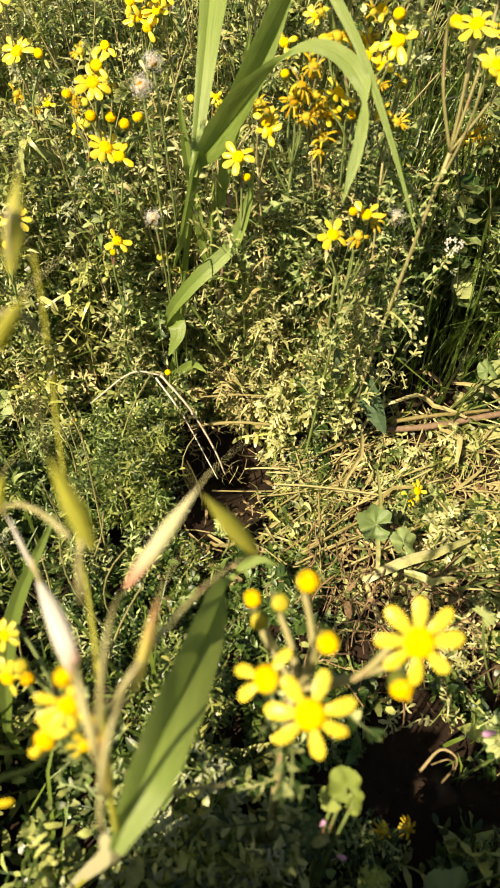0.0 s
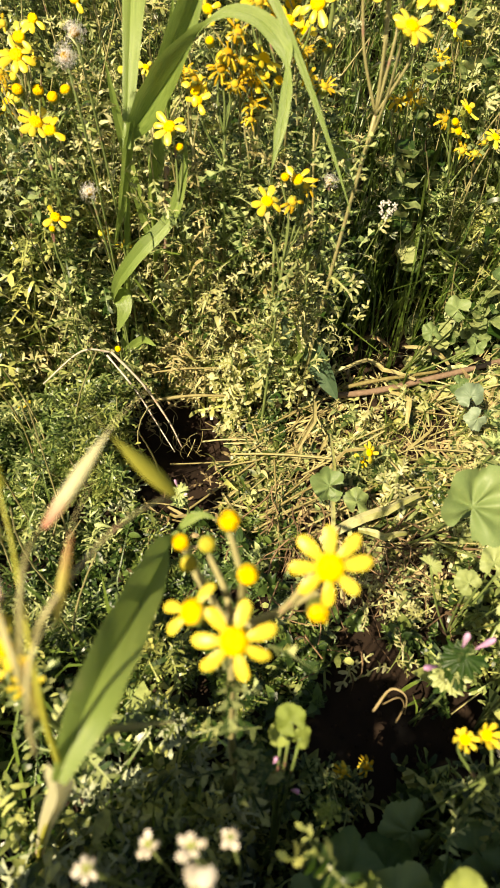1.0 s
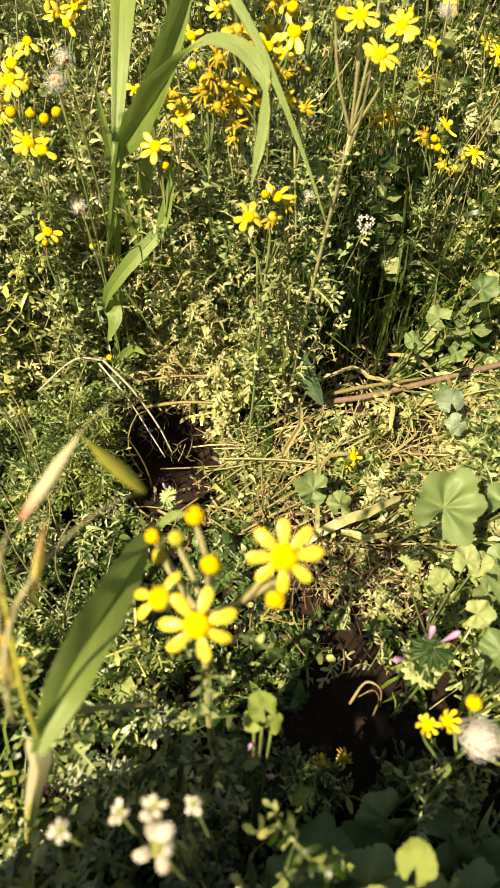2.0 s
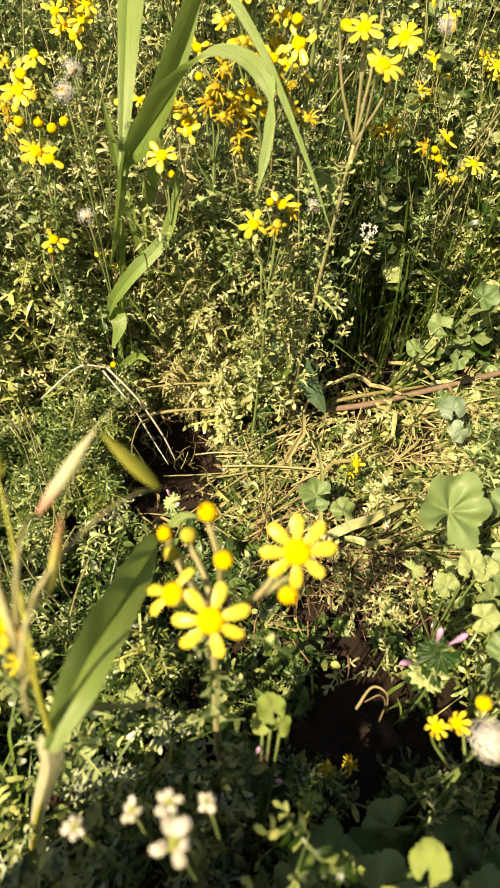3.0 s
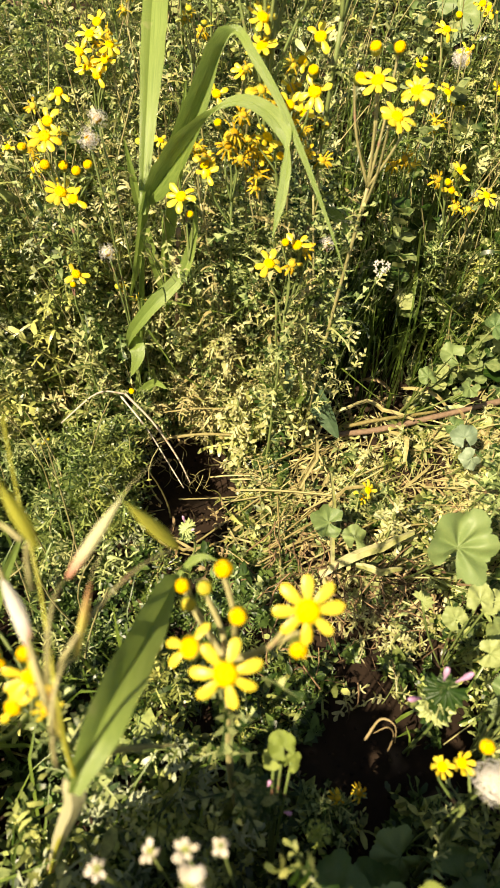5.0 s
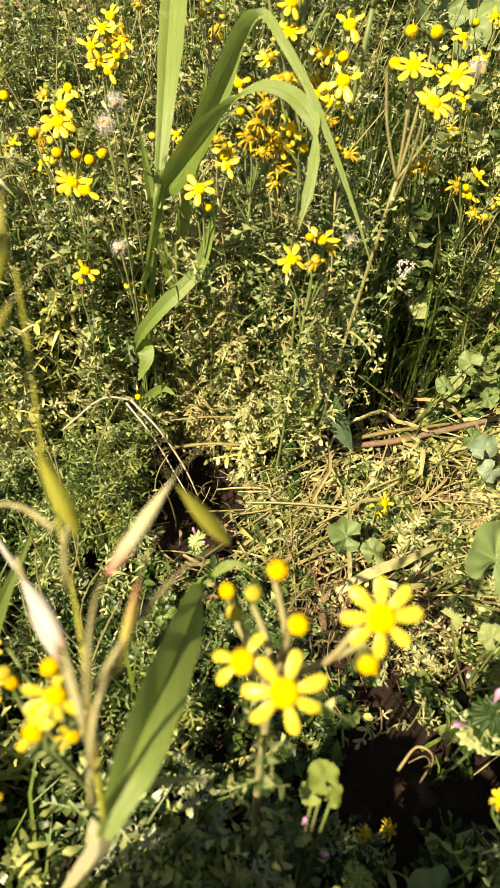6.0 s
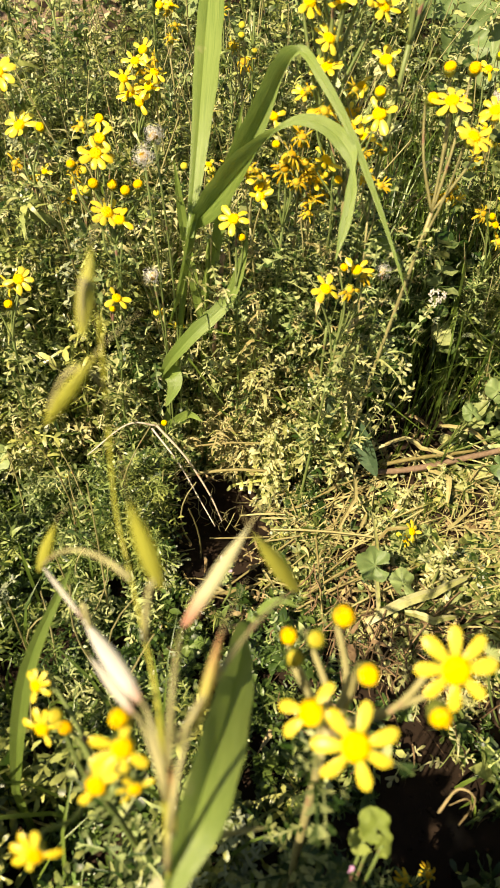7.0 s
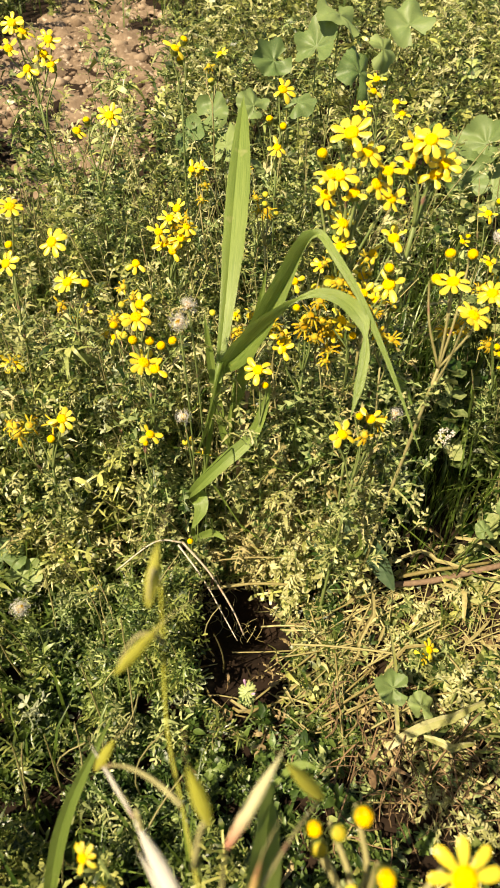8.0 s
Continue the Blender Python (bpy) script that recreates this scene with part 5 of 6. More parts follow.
dead("dry_stalk", [(0.235, 0.19, 0.20), (0.245, 0.20, 0.222), (0.256, 0.195, 0.222), (0.262, 0.19, 0.19)], (0.0011, 0.0005), "curled dead leaf tip", M_DRY)
dead("dry_stalk", [(0.262, 0.19, 0.16), (0.258, 0.192, 0.205), (0.250, 0.194, 0.222), (0.240, 0.192, 0.212)], (0.0008, 0.0004), "curled dead leaf tip", M_DRY)
dead("dry_stalk", [(0.06, 0.655, 0.38), (0.055, 0.65, 0.33), (0.05, 0.65, 0.25)], (0.0026, 0.0026), "reddish dead stem in the weeds", M_TWIG)


def strip(points, width, label, mat=M_STRAW):
    """A flat dry grass leaf, kinked where it broke."""
    pts = [q for a, b in zip(points, points[1:]) for q in bend(a, b, (0, 0, 0.003), 3)[:-1]] + [Vector(points[-1])]
    ob = new("dry_grass_leaf", Shape().blade(pts, [width * (0.6 + 0.4 * math.sin(math.pi * i / (len(pts) - 1))) for i in range(len(pts))], (0.1, -0.5, 0.85), 0.35, 0.8).mesh("dry_grass_leaf", mat))
    tagged(ob, label, "dead leaf", "dry grass leaves")


strip([(0.205, 0.500, 0.118), (0.228, 0.540, 0.126), (0.232, 0.585, 0.120), (0.248, 0.612, 0.128)], 0.0032, "kinked pale straw leaf beside the brown stalk")
strip([(0.262, 0.628, 0.116), (0.305, 0.640, 0.132), (0.330, 0.636, 0.118), (0.372, 0.622, 0.114)], 0.0030, "broken pale straw leaf over the brown stalk")
strip([(0.222, 0.380, 0.118), (0.256, 0.394, 0.136), (0.290, 0.402, 0.146), (0.328, 0.418, 0.152)], 0.0062, "broad pale green shredded stalk lying under mallow", M_PALE)
strip([(0.262, 0.388, 0.128), (0.285, 0.372, 0.142), (0.312, 0.380, 0.136)], 0.0042, "torn pale leaf lying under mallow", M_PALE)
strip([(0.238, 0.395, 0.112), (0.240, 0.430, 0.116), (0.246, 0.475, 0.120), (0.244, 0.520, 0.128)], 0.0034, "pale straight dry leaf on straw", M_PALE)
strip([(0.335, 0.600, 0.112), (0.352, 0.575, 0.126), (0.346, 0.545, 0.116)], 0.0034, "curled pale straw leaf on the ground")
strip([(0.360, 0.672, 0.125), (0.395, 0.650, 0.140), (0.420, 0.640, 0.122)], 0.0030, "broken pale straw leaf behind the brown stalk")
strip([(0.235, 0.470, 0.112), (0.262, 0.498, 0.122), (0.300, 0.505, 0.114)], 0.0024, "kinked golden straw leaf on soil")
strip([(0.300, 0.690, 0.120), (0.322, 0.668, 0.145), (0.350, 0.662, 0.120)], 0.0026, "curled brown leaf behind the stalk", M_DRY)
strip([(0.270, 0.352, 0.090), (0.292, 0.372, 0.112), (0.288, 0.398, 0.100)], 0.0026, "curled dead leaf on dark soil", M_DRY)
strip([(0.300, 0.340, 0.088), (0.330, 0.350, 0.108), (0.352, 0.372, 0.098)], 0.0024, "curled dead leaf under mallow", M_DRY)


# ---- weeds, grass and straw that nobody could count ----
import itertools

class Scatter:
    """Many copies of small templates, gathered in one mesh."""

    def __init__(self):
        self.v, self.f, self.count = [], [], 0

    def put(self, template, m):
        verts, faces = template
        a = np.array(m)
        self.v.append(verts @ a[:3, :3].T + a[:3, 3])
        self.f += [tuple(i + self.count for i in q) for q in faces]
        self.count += len(verts)

    def raw(self, shape):
        self.v.append(np.array(shape.v))
        self.f += [tuple(i + self.count for i in q) for q in shape.f]
        self.count += len(shape.v)

    def build(self, name, mat, label, category):
        me = bpy.data.meshes.new(name)
        me.from_pydata(np.concatenate(self.v).tolist(), [], self.f)
        me.materials.append(mat)
        me.polygons.foreach_set("use_smooth", [True] * len(me.polygons))
        return tagged(new(name, me), label, category, kind="stuff")


def template(shape):
    return np.array([tuple(p) for p in shape.v]), list(shape.f)


def small_leaf(length, width):
    s = Shape()
    w, n = width * length, 3
    verts = []
    for i in range(n + 1):
        t = i / n
        h = w * math.sin(math.pi * (0.08 + 0.90 * t) ** 0.8)
        z = length * 0.25 * (t - 1.5 * t * t)
        verts += [(-h, length * t, z + h * 0.3), (0, length * t, z), (h, length * t, z + h * 0.3)]
    return s.add(verts, [(i * 3 + j, i * 3 + j + 1, i * 3 + j + 4, i * 3 + j + 3) for i in range(n) for j in range(2)])


def fringe_leaf(pairs, wide, droop, bow):
    """A feathery leaf of unit length: a thin bowed rib with narrow curled lobes."""
    s = Shape()
    line = [Vector((bow * t * t, t, droop * (t - 1.7 * t * t))) for t in (i / pairs for i in range(pairs + 1))]
    verts = [q for i, p in enumerate(line) for q in (p - Vector((0.035, 0, 0)), p + Vector((0.035, 0, 0)))]
    s.add(verts, [(i * 2, i * 2 + 1, i * 2 + 3, i * 2 + 2) for i in range(pairs)])
    for k in range(pairs):
        for side in (-1, 1):
            p = line[k].lerp(line[k + 1], leaf_rng.uniform(0.3, 0.8))
            reach = wide * leaf_rng.uniform(0.5, 1.2)
            tip = p + Vector((side * reach, leaf_rng.uniform(0.05, 0.25), reach * leaf_rng.uniform(-0.5, 0.6)))
            half = p.lerp(tip, 0.6)
            s.add([p, half + Vector((0, -0.055, 0.03)), tip, half + Vector((0, 0.055, 0.0))] if side > 0 else [p, half + Vector((0, 0.055, 0)), tip, half + Vector((0, -0.055, 0.03))], [(0, 1, 2, 3)])
    return s


def curl_leaf(width, bow, droop):
    """A narrow strap leaf of unit length, bowed sideways and curled down."""
    s, n = Shape(), 4
    verts = []
    for i in range(n + 1):
        t = i / n
        h = width * (0.5 + 0.5 * math.sin(math.pi * min(t * 0.9 + 0.1, 1)))  * (1 - t ** 3) + 0.008
        x, z = bow * t * t, droop * (0.7 * t - 1.5 * t * t)
        verts += [(x - h, t, z + 0.3 * h), (x + h, t, z - 0.3 * h)]
    return s.add(verts, [(i * 2, i * 2 + 1, i * 2 + 3, i * 2 + 2) for i in range(n)])


def ruffled_leaf(pairs, wide, lobe, droop, bow):
    """A crisp leaf of unit length: a bowed rib with rounded lobes that tilt this way and that."""
    s = Shape()
    line = [Vector((bow * t * t, t, droop * (t - 1.6 * t * t))) for t in (i / pairs for i in range(pairs + 1))]
    s.add([q for i, p in enumerate(line) for q in (p - Vector((0.04, 0, 0)), p + Vector((0.04, 0, 0)))], [(i * 2, i * 2 + 1, i * 2 + 3, i * 2 + 2) for i in range(pairs)])
    spots = [(line[k].lerp(line[k + 1], leaf_rng.uniform(0.3, 0.7)), Vector((side, leaf_rng.uniform(0.2, 0.7), leaf_rng.uniform(-0.6, 0.8))), wide * (1.1 - 0.35 * k / pairs)) for k in range(pairs) for side in (-1, 1)]
    for p, d, reach in spots + [(line[-1], Vector((leaf_rng.uniform(-0.3, 0.3), 1, leaf_rng.uniform(-0.5, 0.2))), wide * 0.9)]:
        d.normalize()
        reach *= leaf_rng.uniform(0.75, 1.25)
        q = Matrix.Rotation(leaf_rng.uniform(-0.6, 0.6), 3, d) @ d.cross(Vector((0, 0, 1))).normalized()
        h = q.cross(d)
        a, b = p + d * reach * 0.55 + h * 0.05, p + d * reach
        s.add([p - q * lobe * 0.3, p + q * lobe * 0.3, a + q * lobe * 0.62, a - q * lobe * 0.62, b + q * lobe * 0.28 - h * 0.03, b - q * lobe * 0.28 - h * 0.03], [(0, 1, 2, 3), (3, 2, 4, 5)])
    return s


def trefoil(size):
    """Three small heart-shaped leaflets."""
    s = Shape()
    for a in (-1.9, 0.0, 1.9):
        m = Matrix.Rotation(a, 3, "Z")
        s.add([m @ (Vector(p) * size) for p in ((0, 0, 0), (0.28, 0.38, 0.10), (0.30, 0.75, 0.04), (0, 0.72, -0.03), (-0.30, 0.75, 0.04), (-0.28, 0.38, 0.10))], [(0, 1, 2, 3), (0, 3, 4, 5)])
    return s


T_RUFFLED = [template(ruffled_leaf(p, w, b, d, k)) for p, w, b, d, k in ((3, 0.38, 0.13, 0.4, 0.2), (3, 0.42, 0.16, 0.7, -0.25), (2, 0.46, 0.19, 0.3, 0.1), (3, 0.34, 0.12, 0.6, -0.3), (2, 0.40, 0.15, 0.9, 0.35))]
T_FINE = [template(ruffled_leaf(p, w, b, d, k)) for p, w, b, d, k in ((3, 0.40, 0.11, 0.5, 0.2), (4, 0.34, 0.09, 0.7, -0.3), (3, 0.44, 0.10, 0.2, 0.3))]
T_TREFOIL = [template(trefoil(v)) for v in (0.55, 0.75)]
T_FRINGE = [template(fringe_leaf(p, w, d, b)) for p, w, d, b in ((4, 0.30, 0.4, 0.2), (5, 0.24, 0.7, -0.25), (3, 0.36, 0.3, 0.1), (4, 0.34, 0.9, -0.1))]
T_CURL = [template(curl_leaf(w, b, d)) for w, b, d in ((0.10, 0.3, 0.5), (0.14, -0.35, 0.8), (0.09, -0.15, 1.0), (0.18, 0.15, 0.4))]
T_SMALL = [template(small_leaf(1.0, w)) for w in (0.17, 0.26, 0.38)]
T_ROUND = template(Shape().add([(0, 0, 0), (0, 0.55, -0.05)] + [(0.5 * math.sin(a), 0.52 - 0.52 * math.cos(a), 0.10 * math.cos(3 * a)) for a in (0.5, 1.2, 1.9, 2.6, 3.14, 3.7, 4.4, 5.1, 5.8)], [(1, 0, 2)] + [(1, i, i + 1) for i in range(2, 10)] + [(1, 10, 0)]))
T_BACK = T_RUFFLED[:4] + T_CURL[:3] + T_FRINGE[:3]
T_NEAR = T_RUFFLED + T_SMALL[1:2] + T_CURL[:1]
T_HERB = T_TREFOIL + T_SMALL[1:2] + T_CURL[1:] + T_RUFFLED[2:]


def weed_height(x, y):
    """How high the weeds stand above the soil: a bare strip with straw in the middle, tall weeds behind; below y 0,
    unseen ones raised to shade the front.
    """
    wob = 0.03 * noise.noise((x * 9, y * 9, 5))
    if y < 0:
        return 0.30 + wob + (0.06 + 0.23 * step(-0.18, -0.08, x) * step(0.40, 0.28, x)) * step(-0.06, -0.16, y)
    edge = 0.58 + wob + 0.11 * step(0.24, 0.32, x)
    back = 0.32 * step(edge, edge + 0.12, y) + 0.07 * step(0.75, 1.1, y)
    left = 0.10 * step(0.05, -0.06, x + wob) * step(0.2, 0.3, y)
    right = 0.09 * step(0.34, 0.42, x + wob) * step(0.55, 0.45, y)
    front = step(0.36, 0.24, y + wob) * (0.12 + 0.06 * step(0.12, 0.05, x) - 0.10 * math.exp(-((x - 0.22) / 0.10) ** 2))
    mid = 0.04 * step(0.15, 0.05, x) * step(0.52, 0.42, y)
    far = step(1.5, 2.2, y) * 0.17
    return max(back, left, right, front, mid, 0.012) - far


def in_hollow(x, y):
    """1 in the dark hollow at the foot of the tall grass."""
    return math.exp(-(((x - 0.066) / 0.072) ** 2 + ((y - 0.535) / 0.080) ** 2))


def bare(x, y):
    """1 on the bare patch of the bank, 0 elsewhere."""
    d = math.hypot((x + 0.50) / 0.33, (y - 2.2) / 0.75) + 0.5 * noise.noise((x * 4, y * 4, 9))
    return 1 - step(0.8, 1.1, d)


def sprig(out, stems, x, y, h, size, kinds, count, lean=0.35, spread=0.5):
    """A weed: a thin stem and small leaves round it."""
    z = ground_z(x, y)
    foot = Vector((x, y, z - 0.003))
    top = foot + Vector((rng.uniform(-lean, lean) * h, rng.uniform(-lean, lean) * h, h))
    line = bend(foot, top, (rng.uniform(-0.1, 0.1) * h, rng.uniform(-0.1, 0.1) * h, 0), 4)
    stems.raw(Shape().tube(line, [0.0009, 0.0008, 0.0007, 0.0006, 0.0004], 3, False))
    for k in range(count):
        t = 1 - 0.88 * rng.random() ** 1.35
        p = line[min(int(t * 4), 3)].lerp(line[min(int(t * 4), 3) + 1], t * 4 - min(int(t * 4), 3))
        m = Matrix.Translation(p) @ Matrix.Rotation(k * 2.4 + rng.uniform(-0.5, 0.5), 4, "Z") @ Matrix.Rotation(rng.uniform(-0.3, 1.0), 4, "X") @ Matrix.Rotation(rng.uniform(-spread, spread), 4, "Y") @ Matrix.Scale(size * rng.uniform(0.6, 1.3) * (1.2 - 0.45 * t), 4)
        out.put(kinds[rng.randrange(len(kinds))], m)


# little grows in front of the pale feathery weed, the folded leaf and the curled one
CLEAR = ((0.132, 0.575, 0.020), (0.245, 0.565, 0.032), (0.185, 0.565, 0.020), (0.020, 0.600, 0.018))


def sow(n, x0, x1, y0, y1):
    for _ in range(n):
        yield rng.uniform(x0, x1), rng.uniform(y0, y1)


weeds, herbs, fine, stalks = Scatter(), Scatter(), Scatter(), Scatter()
for x, y in itertools.chain(sow(2500, -0.45, 0.75, -0.02, 1.15), sow(1500, -0.40, 0.70, 0.60, 1.15)):
    h = weed_height(x, y) * rng.uniform(0.45, 1.1)
    if noise.noise((x * 13, y * 13, 31)) < -0.06 and rng.random() < 0.82:
        continue
    if h < 0.02 and rng.random() < 0.25:
        continue
    if in_hollow(x, y) > 0.3 or math.hypot(x + 0.008, (y - 0.595) * 0.8) < 0.020:
        continue
    gap = max(1.9 * math.exp(-((x - 0.315) / 0.11) ** 2 - ((y - 0.87) / 0.28) ** 2), 1.3 * math.exp(-((x - 0.265) / 0.085) ** 2 - ((y - 0.20) / 0.09) ** 2), 0.7 * math.exp(-((x - 0.13) / 0.14) ** 2 - ((y - 0.38) / 0.07) ** 2), 0.85 * math.exp(-((x - 0.235) / 0.08) ** 2 - ((y - 0.28) / 0.10) ** 2), 0.30 if y < 0.22 and x < 0.08 else 0)
    if rng.random() < gap or any(math.hypot(x - u, (y - v) * 0.6) < r for u, v, r in CLEAR):
        continue
    if abs(x - y - 0.09) < 0.06 and y < 0.11:
        h = min(h, 0.05)
    if x < 0.16 and 0.24 < y < 0.56:
        if rng.random() < 0.85:
            sprig(fine if noise.noise((x * 9, y * 9, 27)) > -0.25 else herbs, stalks, x, y, max(h * 0.8, 0.018), rng.uniform(0.016, 0.026), T_FINE + T_CURL[:1], int(8 + h * 62))
    elif y < 0.32:
        sprig(weeds, stalks, x, y, max(h, 0.018), 0.028, T_NEAR, int(7 + h * 44))
    elif x > 0.33 and rng.random() < 0.5:
        sprig(herbs, stalks, x, y, max(h, 0.018), rng.uniform(0.014, 0.026), [T_ROUND], int(8 + h * 50))
    elif noise.noise((x * 7, y * 7, 21)) > -0.05:
        sprig(weeds, stalks, x, y, max(h, 0.018), rng.uniform(0.020, 0.036), T_BACK, int(7 + h * 52))
    else:
        sprig(herbs, stalks, x, y, max(h, 0.018), rng.uniform(0.013, 0.024), T_HERB, int(8 + h * 60))
# unseen weeds behind the camera, added to throw shade on the front
for x, y in sow(90, 0.0, 0.34, -0.14, -0.06):
    sprig(weeds, stalks, x, y, 0.25 if abs(x - y - 0.10) < 0.065 else rng.uniform(0.36, 0.46), 0.070, T_SMALL[1:], 26, 0.06)
# a taller unseen row, added to darken the soil at the right
for d, y in sow(15, -0.01, 0.025, -0.13, -0.05):
    sprig(weeds, stalks, y + d, y, rng.uniform(0.50, 0.57), 0.050, T_SMALL[1:], 32, 0.03)
for x, y in sow(1150, -0.95, 1.2, 1.1, 3.0):
    if bare(x, y) > rng.random():
        continue
    h = max(weed_height(x, y), 0.06) * rng.uniform(0.4, 1.1)
    sprig(weeds if noise.noise((x * 4, y * 4, 22)) > -0.1 else herbs, stalks, x, y, h, 0.038, T_BACK if rng.random() < 0.7 else T_HERB, int(8 + h * 45))
# pale dry and flowering bits among the tall weeds
pale = Scatter()
for x, y in itertools.chain(sow(480, -0.40, 0.65, 0.60, 1.15), sow(240, -0.40, 0.05, 0.58, 1.0), sow(110, 0.24, 0.55, 0.25, 0.62), sow(330, -0.7, 1.0, 1.15, 2.6), sow(110, 0.04, 0.24, 0.62, 0.74)):
    h = max(weed_height(x, y), 0.03) * rng.uniform(0.5, 1.15)
    if in_hollow(x, y) > 0.3 or bare(x, y) > 0.2 or rng.random() < 1.9 * math.exp(-((x - 0.315) / 0.11) ** 2 - ((y - 0.87) / 0.28) ** 2):
        continue
    sprig(pale, stalks, x, y, h, 0.019 if y < 1.15 else 0.034, T_BACK, int(5 + h * 30))
for x, y in sow(22, 0.14, 0.22, 0.61, 0.66):
    sprig(pale, stalks, x, y, rng.uniform(0.08, 0.26), 0.021, T_BACK, 14)
dusty = Scatter()
for x, y in itertools.chain(sow(7, -0.32, 0.02, 0.33, 0.58), sow(150, -0.35, 0.40, 0.66, 1.25), sow(26, 0.0, 0.14, 0.05, 0.16)):
    if in_hollow(x, y) < 0.3 and rng.random() > 1.9 * math.exp(-((x - 0.315) / 0.11) ** 2 - ((y - 0.87) / 0.28) ** 2):
        sprig(dusty, stalks, x, y, max(weed_height(x, y) * rng.uniform(0.6, 1.05), 0.03), 0.021, T_RUFFLED, 11)
dusty.build("dusty_weed_leaves", M_DUSTY, "pale grey-green lobed leaves among green weeds", "weeds")
withered = Scatter()
for x, y in itertools.chain(sow(120, -0.40, 0.26, 0.60, 1.0), sow(80, 0.03, 0.19, 0.63, 0.71)):
    if in_hollow(x, y) < 0.3:
        sprig(withered, stalks, x, y, weed_height(x, y) * rng.uniform(0.5, 1.15), 0.019, T_CURL + T_FINE, 16)
withered.build("withered_weed_leaves", M_STRAW, "dry straw-coloured curled leaves on dead weed stems", "weeds")
pale.build("pale_weed_leaves", M_PALE, "pale yellowish feathery leaves among green weeds", "weeds")
# coarse weeds out of view, added behind the camera to shade the front
for x, y in sow(480, -0.9, 0.9, -0.75, -0.03):
    h = weed_height(x, y) * rng.uniform(0.75, 1.0)
    # a low lane lets the sun through to the lime shoots
    if abs(x - y - 0.10) < 0.065 and y > -0.20:
        h = min(h, 0.19)
    sprig(weeds if rng.random() < 0.6 else herbs, stalks, x, y, h, 0.060, T_SMALL, 16, 0.08)
for x, y in sow(330, -0.16, 0.34, -0.45, -0.14):
    h = weed_height(x, y) * rng.uniform(0.8, 1.0)
    if abs(x - y - 0.10) < 0.065 and y > -0.20:
        h = min(h, 0.36)
    sprig(weeds, stalks, x, y, h, 0.075, T_SMALL[1:], 30, 0.08)
# the meadow goes on round the flowers, coarser
for x, y in sow(1800, -3.6, 4.0, -3.0, 5.5):
    if -0.95 < x < 1.2 and 1.1 < y < 3.0 or -0.9 < x < 0.9 and -0.75 < y <= 1.15 or bare(x, y) > 0.2:
        continue
    h = rng.uniform(0.10, 0.34) if y < 1.5 else rng.uniform(0.06, 0.2)
    sprig(weeds if rng.random() < 0.6 else herbs, stalks, x, y, h, 0.085, T_SMALL, 8)
# low cover of small leaves under the weeds
cover, creep = Scatter(), Scatter()
for x, y in itertools.chain(sow(800, -0.40, 0.20, 0.16, 0.60), sow(60, 0.16, 0.34, 0.05, 0.30)):
    if in_hollow(x, y) < 0.12 and math.hypot((x - 0.26) / 0.11, (y - 0.20) / 0.10) > 0.55:
        sprig(cover, creep, x, y, rng.uniform(0.010, 0.042), rng.uniform(0.012, 0.022), T_TREFOIL + T_SMALL[1:2] + T_FINE[:1], 9, 0.6)
cover.build("ground_cover", M_COVER, "low dark green leaves creeping over soil", "weeds")
creep.build("creeping_stems", M_STEM, "thin creeping stems of low weeds", "weeds")
# seedlings on the straw
for x, y in sow(210, 0.12, 0.56, 0.34, 0.60):
    sprig(herbs if rng.random() < 0.7 else weeds, stalks, x, y, rng.uniform(0.012, 0.045), rng.uniform(0.012, 0.022), T_HERB, 9, 0.6)
# pale curled rootlets over the dark hollow
roots = Scatter()
for x, y in sow(26, 0.02, 0.12, 0.535, 0.605):
    c = Vector((x, y, ground_z(x, y) + rng.uniform(0.02, 0.05)))
    d = Vector((rng.gauss(0, 0.006), rng.gauss(0, 0.004), rng.uniform(0.006, 0.018)))
    roots.raw(Shape().tube(bend(c - d, c + d, (rng.gauss(0, 0.006), 0, rng.gauss(0, 0.003)), 5), rng.uniform(0.0003, 0.0006), 4, False))
roots.build("bleached_rootlets", M_STRAW, "pale thin rootlets over a dark hollow", "litter")
# a clump beside the hollow
for x, y in sow(46, -0.06, -0.005, 0.45, 0.54):
    sprig(fine, stalks, x, y, rng.uniform(0.06, 0.12), 0.022, T_FINE, 22, 0.2)
# bare leaning stalks of the tall weeds
poles = Scatter()
for x, y in sow(620, -0.42, 0.65, 0.62, 1.15):
    if rng.random() < 1.6 * math.exp(-((x - 0.295) / 0.11) ** 2 - ((y - 0.80) / 0.22) ** 2):
        continue
    h = weed_height(x, y) * rng.uniform(0.7, 1.2)
    foot = Vector((x, y, ground_z(x, y) - 0.003))
    top = foot + Vector((rng.gauss(0, 0.22) * h, rng.gauss(0, 0.15) * h, h))
    r = rng.uniform(0.0007, 0.0015)
    poles.raw(Shape().tube(bend(foot, top, (rng.uniform(-0.06, 0.06) * h, 0, 0), 5), [r, r, r * 0.95, r * 0.85, r * 0.75, r * 0.6], 5, False))
for x, y in sow(46, -0.26, 0.045, 0.20, 0.52):
    foot = Vector((x, y, ground_z(x, y) - 0.003))
    top = foot + Vector((rng.gauss(0.01, 0.02), rng.gauss(0, 0.02), rng.uniform(0.10, 0.24)))
    poles.raw(Shape().tube(bend(foot, top, (rng.gauss(0, 0.010), 0, 0), 6), [0.0013 - 0.00012 * i for i in range(7)], 5, False))
poles.build("bare_weed_stalks", M_STALK, "thin leaning tan and green weed stalks", "weeds")
weeds.build("weed_foliage", M_WEED, "dense feathery green weed foliage, with unseen weeds added to shade the front", "weeds")
